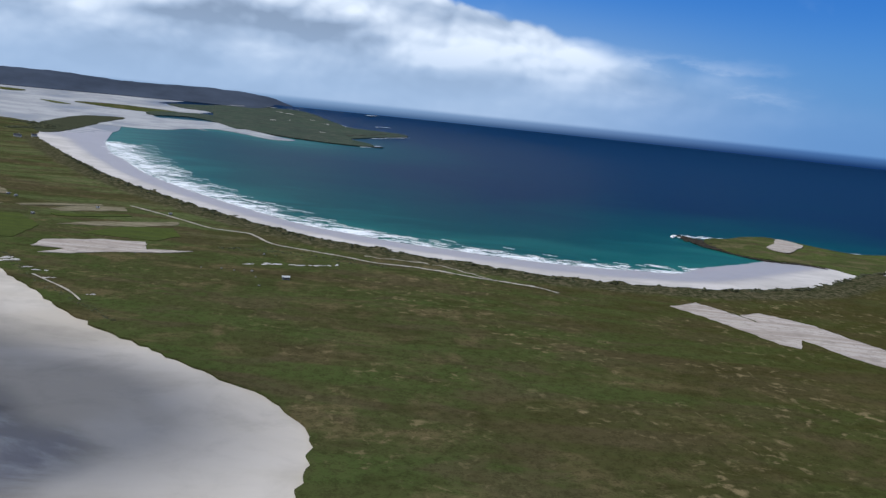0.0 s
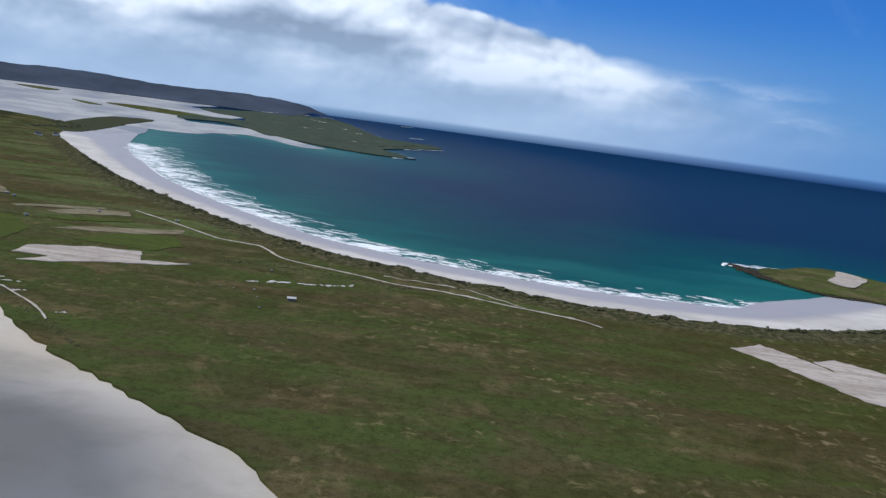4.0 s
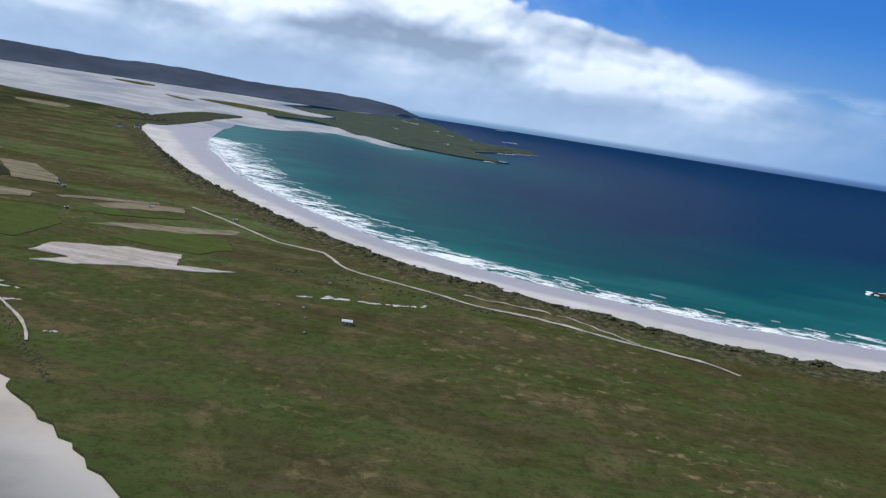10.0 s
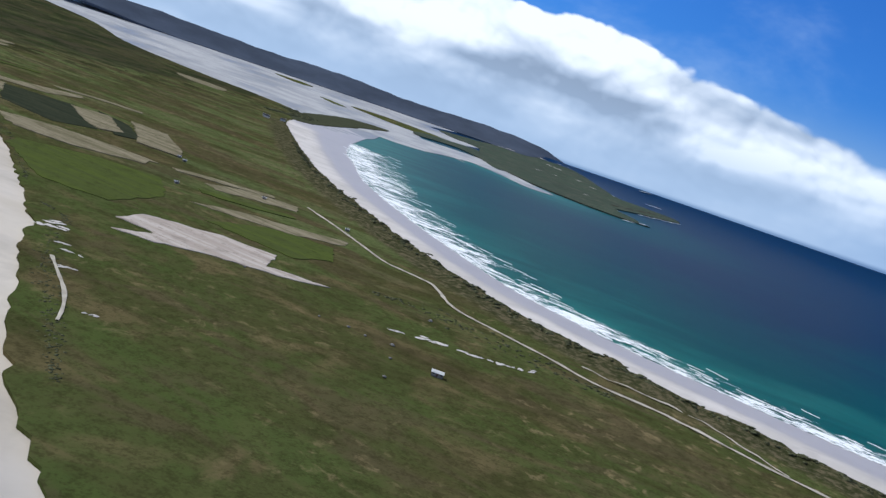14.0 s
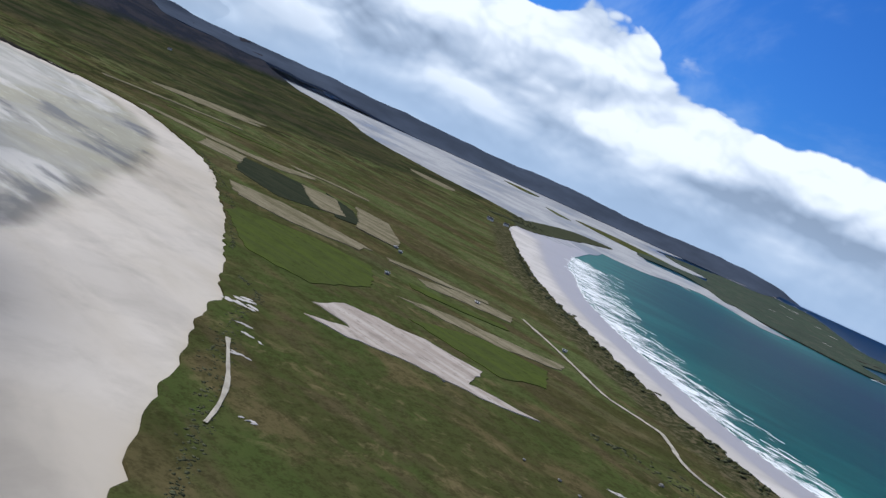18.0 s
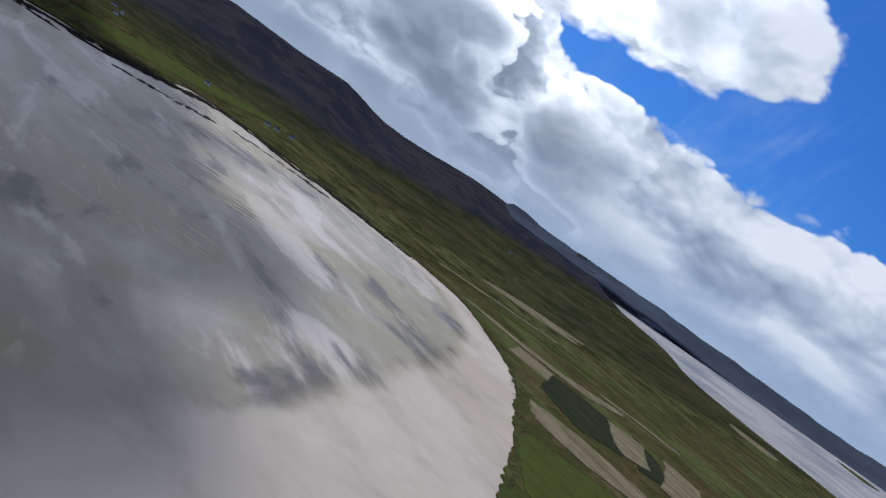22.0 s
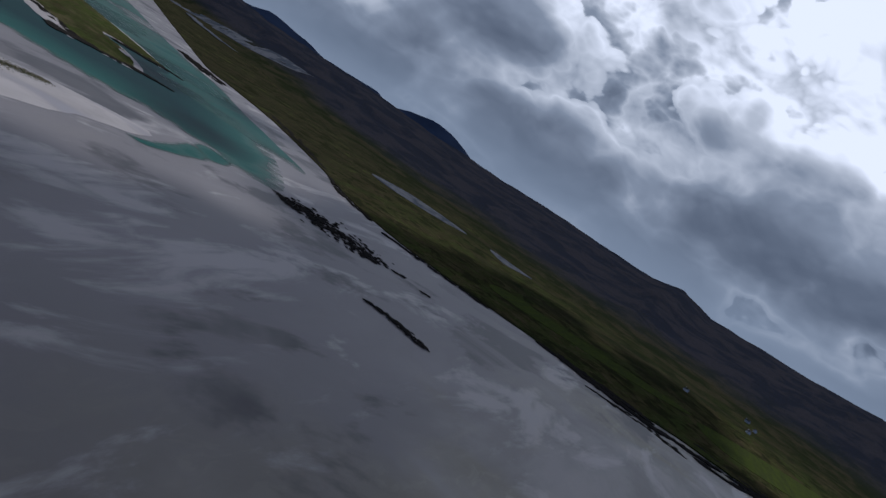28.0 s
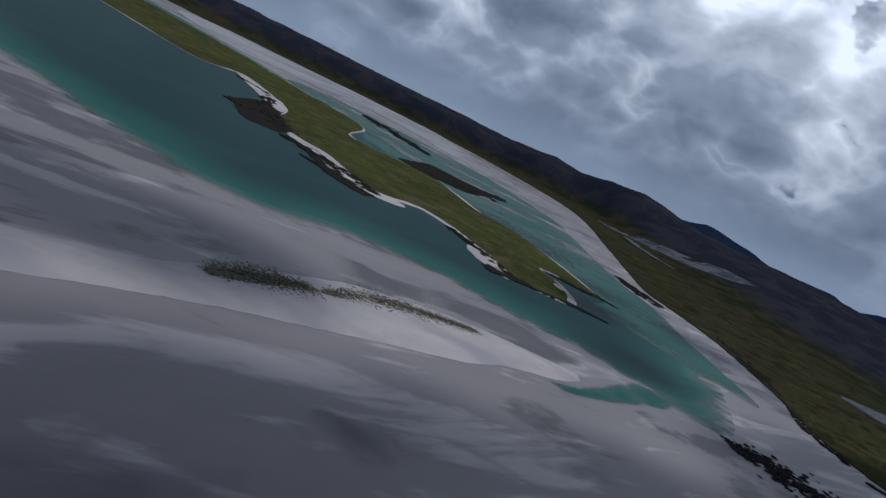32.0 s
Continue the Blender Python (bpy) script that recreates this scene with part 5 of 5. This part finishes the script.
sheet("point_sand", smooth(((573, 1497), (610, 1565), (645, 1640), (670, 1580), (630, 1510), (592, 1455)), 10, rough=1.5), lambda x, y: bowl(x, y) + 4.2, PLOUGH, 20, 60, 0.9, None, "bare sandy patch on the grassy point", "sand")
scars("headland_sand", [(-905, 4405, 50, 12, -0.5), (-850, 4380, 60, 14, -0.5), (-1150, 4470, 120, 10, 0.6), (-1000, 4590, 60, 10, 0.2), (-890, 4617, 50, 10, 0.1), (-851, 3966, 34, 12, 0.4), (-784, 4025, 24, 12, 0.4),
                        (-700, 4180, 30, 10, 0.2), (-560, 3600, 30, 10, -0.2), (-620, 4050, 60, 12, -0.4)], "white sand patches on the far headland", 2.6)


# ---- pale shoals, beaches and reefs round the isle ----
def bank(name, points, mat, z, label, category, step=12, rough=1.5, skirt=0.8, relief=0.0, wet=0.0):
    soft = mat is SAND
    line = smooth(drawn(points), step, rough=rough, seed=len(points) + 3)

    def height(x, y):
        d = away(x, y, line)
        if soft:
            return bowl(x, y) + z - 0.9 * (1 - np.clip(d / 12, 0, 1))
        return bowl(x, y) + z + relief * (np.abs(waves2(x, y, 17, 5)) * 1.6 + 0.5 * waves2(x, y, 55, 8)) * np.clip(d / 6, 0, 1)

    return sheet(name, line, height, mat, 10 if soft else 6 if relief else 18, 40, 0.15 if soft else skirt, {"wet": lambda x, y: wet + 0 * x}, label, category)


bank("isle_shore", ((-1457, -1911), (-1524, -1922), (-1516, -1776), (-1469, -1588), (-1391, -1386), (-1294, -1248), (-1314, -1371), (-1361, -1586)), SAND, 2.6, "white crescent beach of the isle", "beach")
bank("isle_shore", ((-1205, -1082), (-1229, -1026), (-1240, -886), (-1200, -703), (-1215, -650), (-1235, -610), (-1215, -585), (-1165, -585), (-1130, -620), (-1132, -754), (-1160, -928)), SAND, 1.95, "wide white beach behind dark rocks", "beach")
bank("isle_shore", ((-1274, -470), (-1290, -430), (-1262, -350), (-1225, -322), (-1222, -380), (-1245, -440)), SAND, 1.95, "narrow white sand shore of the isle", "beach")
bank("isle_shore", ((-1405, -445), (-1428, -450), (-1422, -410), (-1392, -366), (-1386, -400)), SAND, 3.4, "small white beach at the isle's tip", "beach")
bank("reef", ((-1122, -1103), (-1228, -1261), (-1296, -1283), (-1222, -1026), (-1133, -895), (-1083, -888), (-1060, -911)), WEED, 1.2, "dark weed-covered reef off the isle", "reef", 8, 4, 1.5, 0.8)
bank("reef", ((-1146, -826), (-1186, -845), (-1176, -772), (-1150, -664), (-1160, -620), (-1125, -560), (-1102, -589), (-1096, -655)), WEED, 1.5, "dark weed-covered ledge along the beach", "reef", 8, 4, 1.5, 0.8)
bank("reef", ((-1700, -1320), (-1850, -1450), (-2000, -1560), (-2060, -1489), (-2120, -1420), (-1880, -1215), (-1780, -1224)), WEED, 1.3, "dark weedy islet among pale sands", "reef", 12, 6, 1.5, 0.8)
bank("reef", ((-1200, -336), (-1262, -318), (-1345, -280), (-1385, -255), (-1350, -300), (-1280, -345), (-1230, -372)), WEED, 1.9, "dark rock ledge at the isle's tip", "reef", 8, 3, 1.5, 0.5)
sheet("pool", smooth(((-972, 24), (-1010, 22), (-1060, 4), (-1130, -22), (-1180, -30), (-1175, 20), (-1100, 36), (-1041, 46), (-985, 46)), 8), lambda x, y: 0.72 + 0 * x, CHANNEL, 8, 60, 0.2,
          {"deep": lambda x, y: np.clip(0.12 + away(x, y, smooth(((-972, 24), (-1060, 4), (-1130, -22), (-1100, 36), (-985, 46)), 8)) / 60, 0, 0.3) * np.clip(away(x, y, smooth(((-972, 24), (-1010, 22), (-1060, 4), (-1130, -22), (-1180, -30), (-1175, 20), (-1100, 36), (-1041, 46), (-985, 46)), 8)) / 12, 0, 1) - 0.02},
          "small turquoise pool beside the sand bar", "water")
sheet("shallows", smooth(drawn(((-1480, -60), (-1600, -200), (-1690, -330), (-1850, -540), (-1930, -700), (-2290, -1181), (-2542, -1534), (-2700, -2200), (-2300, -2700), (-1950, -2500), (-1920, -1900), (-1640, -1400), (-1760, -1240), (-1670, -930), (-1640, -640), (-1545, -410), (-1440, -330))), 18, rough=1, seed=13),
      lambda x, y: bowl(x, y) + 0.95, CHANNEL, 30, 80, 0.1, {"deep": lambda x, y: 0.16 + 0.14 * waves2(x, y, 420, 14)}, "pale green shallows over sand behind the isle", "water")
bank("far_strand", ((-2134, -4246), (-2785, -4854), (-3066, -4541), (-4018, -4341), (-3584, -3259), (-2822, -2422), (-2901, -2917), (-2686, -3147), (-2234, -3044), (-1971, -3104)), STRAND, 1.4, "distant white tidal sands", "tidal flat", 30, 4)
bank("far_strand", ((-3801, -2141), (-4365, -2242), (-4542, -2000), (-4752, -1901), (-3665, -1521), (-3407, -1627)), LOCH, 5.0, "pale inland tidal strand below the hills", "tidal flat", 25, 5)


# ---- ripple bars on the strand ----
def ripple_bars(name, x, y, along, across, count, length, width, label, seed):
    rng = random.Random(seed)
    u, v = Vector((math.cos(along), math.sin(along))), Vector((-math.sin(along), math.cos(along)))
    verts, faces = [], []
    for k in range(count):
        c = Vector((x, y)) + v * (across * ((k + 0.5) / count - 0.5) + rng.uniform(-2, 2)) + u * rng.uniform(-0.25, 0.25) * length
        long, wide, bend = length * rng.uniform(0.5, 1.1), width * rng.uniform(0.5, 1.3), rng.uniform(-0.0015, 0.0015)
        base = len(verts)
        for i in range(11):
            s = (i / 10 - 0.5) * long
            w = wide * math.sin(math.pi * (0.04 + 0.92 * i / 10)) * rng.uniform(0.6, 1.1)
            p = c + u * s + v * (bend * s * s + rng.uniform(-0.5, 0.5))
            for q, z in ((p - v * w, 0.36), (p, 0.62), (p + v * w, 0.36)):
                verts.append((q.x, q.y, z))
        faces += [(base + i * 3 + m, base + i * 3 + m + 1, base + i * 3 + m + 4, base + i * 3 + m + 3) for i in range(10) for m in (0, 1)]
    return tagged(mesh_object(name, verts, faces, RIPPLE), label, "sand", kind="stuff")


RIPPLE = plain_material("cream_ripple", (0.60, 0.54, 0.42), 0.9, 0.25, 0.1)
ripple_bars("sand_ripple", -950, 790, 1.2, 190, 15, 100, 4.2, "parallel pale sand ripples on the strand", 71)
ripple_bars("sand_ripple", -1290, 820, 0.75, 230, 14, 130, 5.0, "long pale sand ripples near the shore", 72)
ripple_bars("sand_ripple", -1420, 930, 0.65, 120, 9, 150, 4.6, "cream sand ripples below the pasture", 73)

ripple_bars("sand_ripple", -905, 755, 1.15, 150, 13, 150, 3.6, "parallel pale sand ripples on the strand", 74)
ripple_bars("sand_ripple", -740, 720, 0.95, 120, 16, 60, 2.2, "small cream sand ripples on the strand", 75)
ripple_bars("sand_ripple", -1560, 870, 0.80, 110, 10, 150, 4.0, "cream sand ripples below the pasture", 76)

# long thin ledges where turf and strand meet
for k, pts in enumerate((((-1451, 640), (-1459, 686), (-1522, 748), (-1595, 820)), ((-1500, 740), (-1585, 835), (-1621, 890), (-1630, 930)), ((-1600, 975), (-1497, 1004), (-1440, 1045)),
                         ((-1446, 1060), (-1380, 1108), (-1290, 1140)), ((-1495, 415), (-1492, 472), (-1494, 530), (-1486, 569)), ((-1570, 640), (-1540, 700), (-1560, 774)))):
    skerry(pts, 16, 150, 4.6, "long thin ledge of dark rock at the turf's edge", seed=80 + k, name="rock_ledge")
for k, pts in enumerate((((-1385, 700), (-1400, 780), (-1440, 860)), ((-1470, 900), (-1420, 985), (-1360, 1050)), ((-1415, 480), (-1425, 560), (-1410, 620)))):
    skerry(pts, 22, 70, 3.2, "thin dark rocks showing through the sand", seed=90 + k, name="rock_ledge", z=0.5)

for pts, mat, label in ((((-760, 1076), (-713, 1117), (-612, 1136), (-598, 1112), (-650, 1062), (-711, 1046)), STRAW, "long pale hay strip by the green field"),
                        (((-520, 1102), (-470, 1124), (-440, 1150), (-425, 1140), (-460, 1110), (-505, 1088)), LUSH, "narrow bright green strip"),
                        (((-590, 1150), (-560, 1180), (-500, 1215), (-490, 1205), (-545, 1165), (-580, 1140)), STRAW, "narrow buff strip beside the track"),
                        (((-1010, 1400), (-960, 1450), (-900, 1470), (-890, 1455), (-950, 1430), (-990, 1392)), STRAW, "thin straw strip in the grassland"),
                        (((-1250, 1330), (-1190, 1420), (-1120, 1480), (-1110, 1465), (-1175, 1400), (-1235, 1322)), LUSH, "thin green strip in the grassland"),
                        (((-1380, 1290), (-1330, 1400), (-1260, 1500), (-1245, 1490), (-1310, 1385), (-1362, 1284)), STRAW, "thin straw strip in the grassland")):
    strip_field(pts, mat, label, lift=0.75, name="crop_strip", rough=1.6)

tufts("scrub", ((-1300, 2480), (-1260, 2600), (-1330, 2740), (-1440, 2800)), 60, 320, 7.0, "dark low bushes beside the end of the beach", 57, MARRAM, dune_height)
tufts("scrub", ((-262, 985), (-200, 1000), (-130, 985), (-60, 975)), 30, 160, 1.6, "rough dark tussocks behind the dunes", 58, MARRAM, dune_height)
tufts("scrub", ((-470, 850), (-440, 840), (-410, 800), (-360, 745), (-310, 700), (-250, 640)), 12, 420, 0.8, "dark tussocks along the turf's edge", 59, MARRAM, dune_height)
tufts("scrub", ((-1000, 1170), (-900, 1135), (-800, 1085), (-700, 1020), (-620, 965), (-530, 892)), 12, 420, 1.0, "dark tussocks along the turf's edge", 60, MARRAM, dune_height)
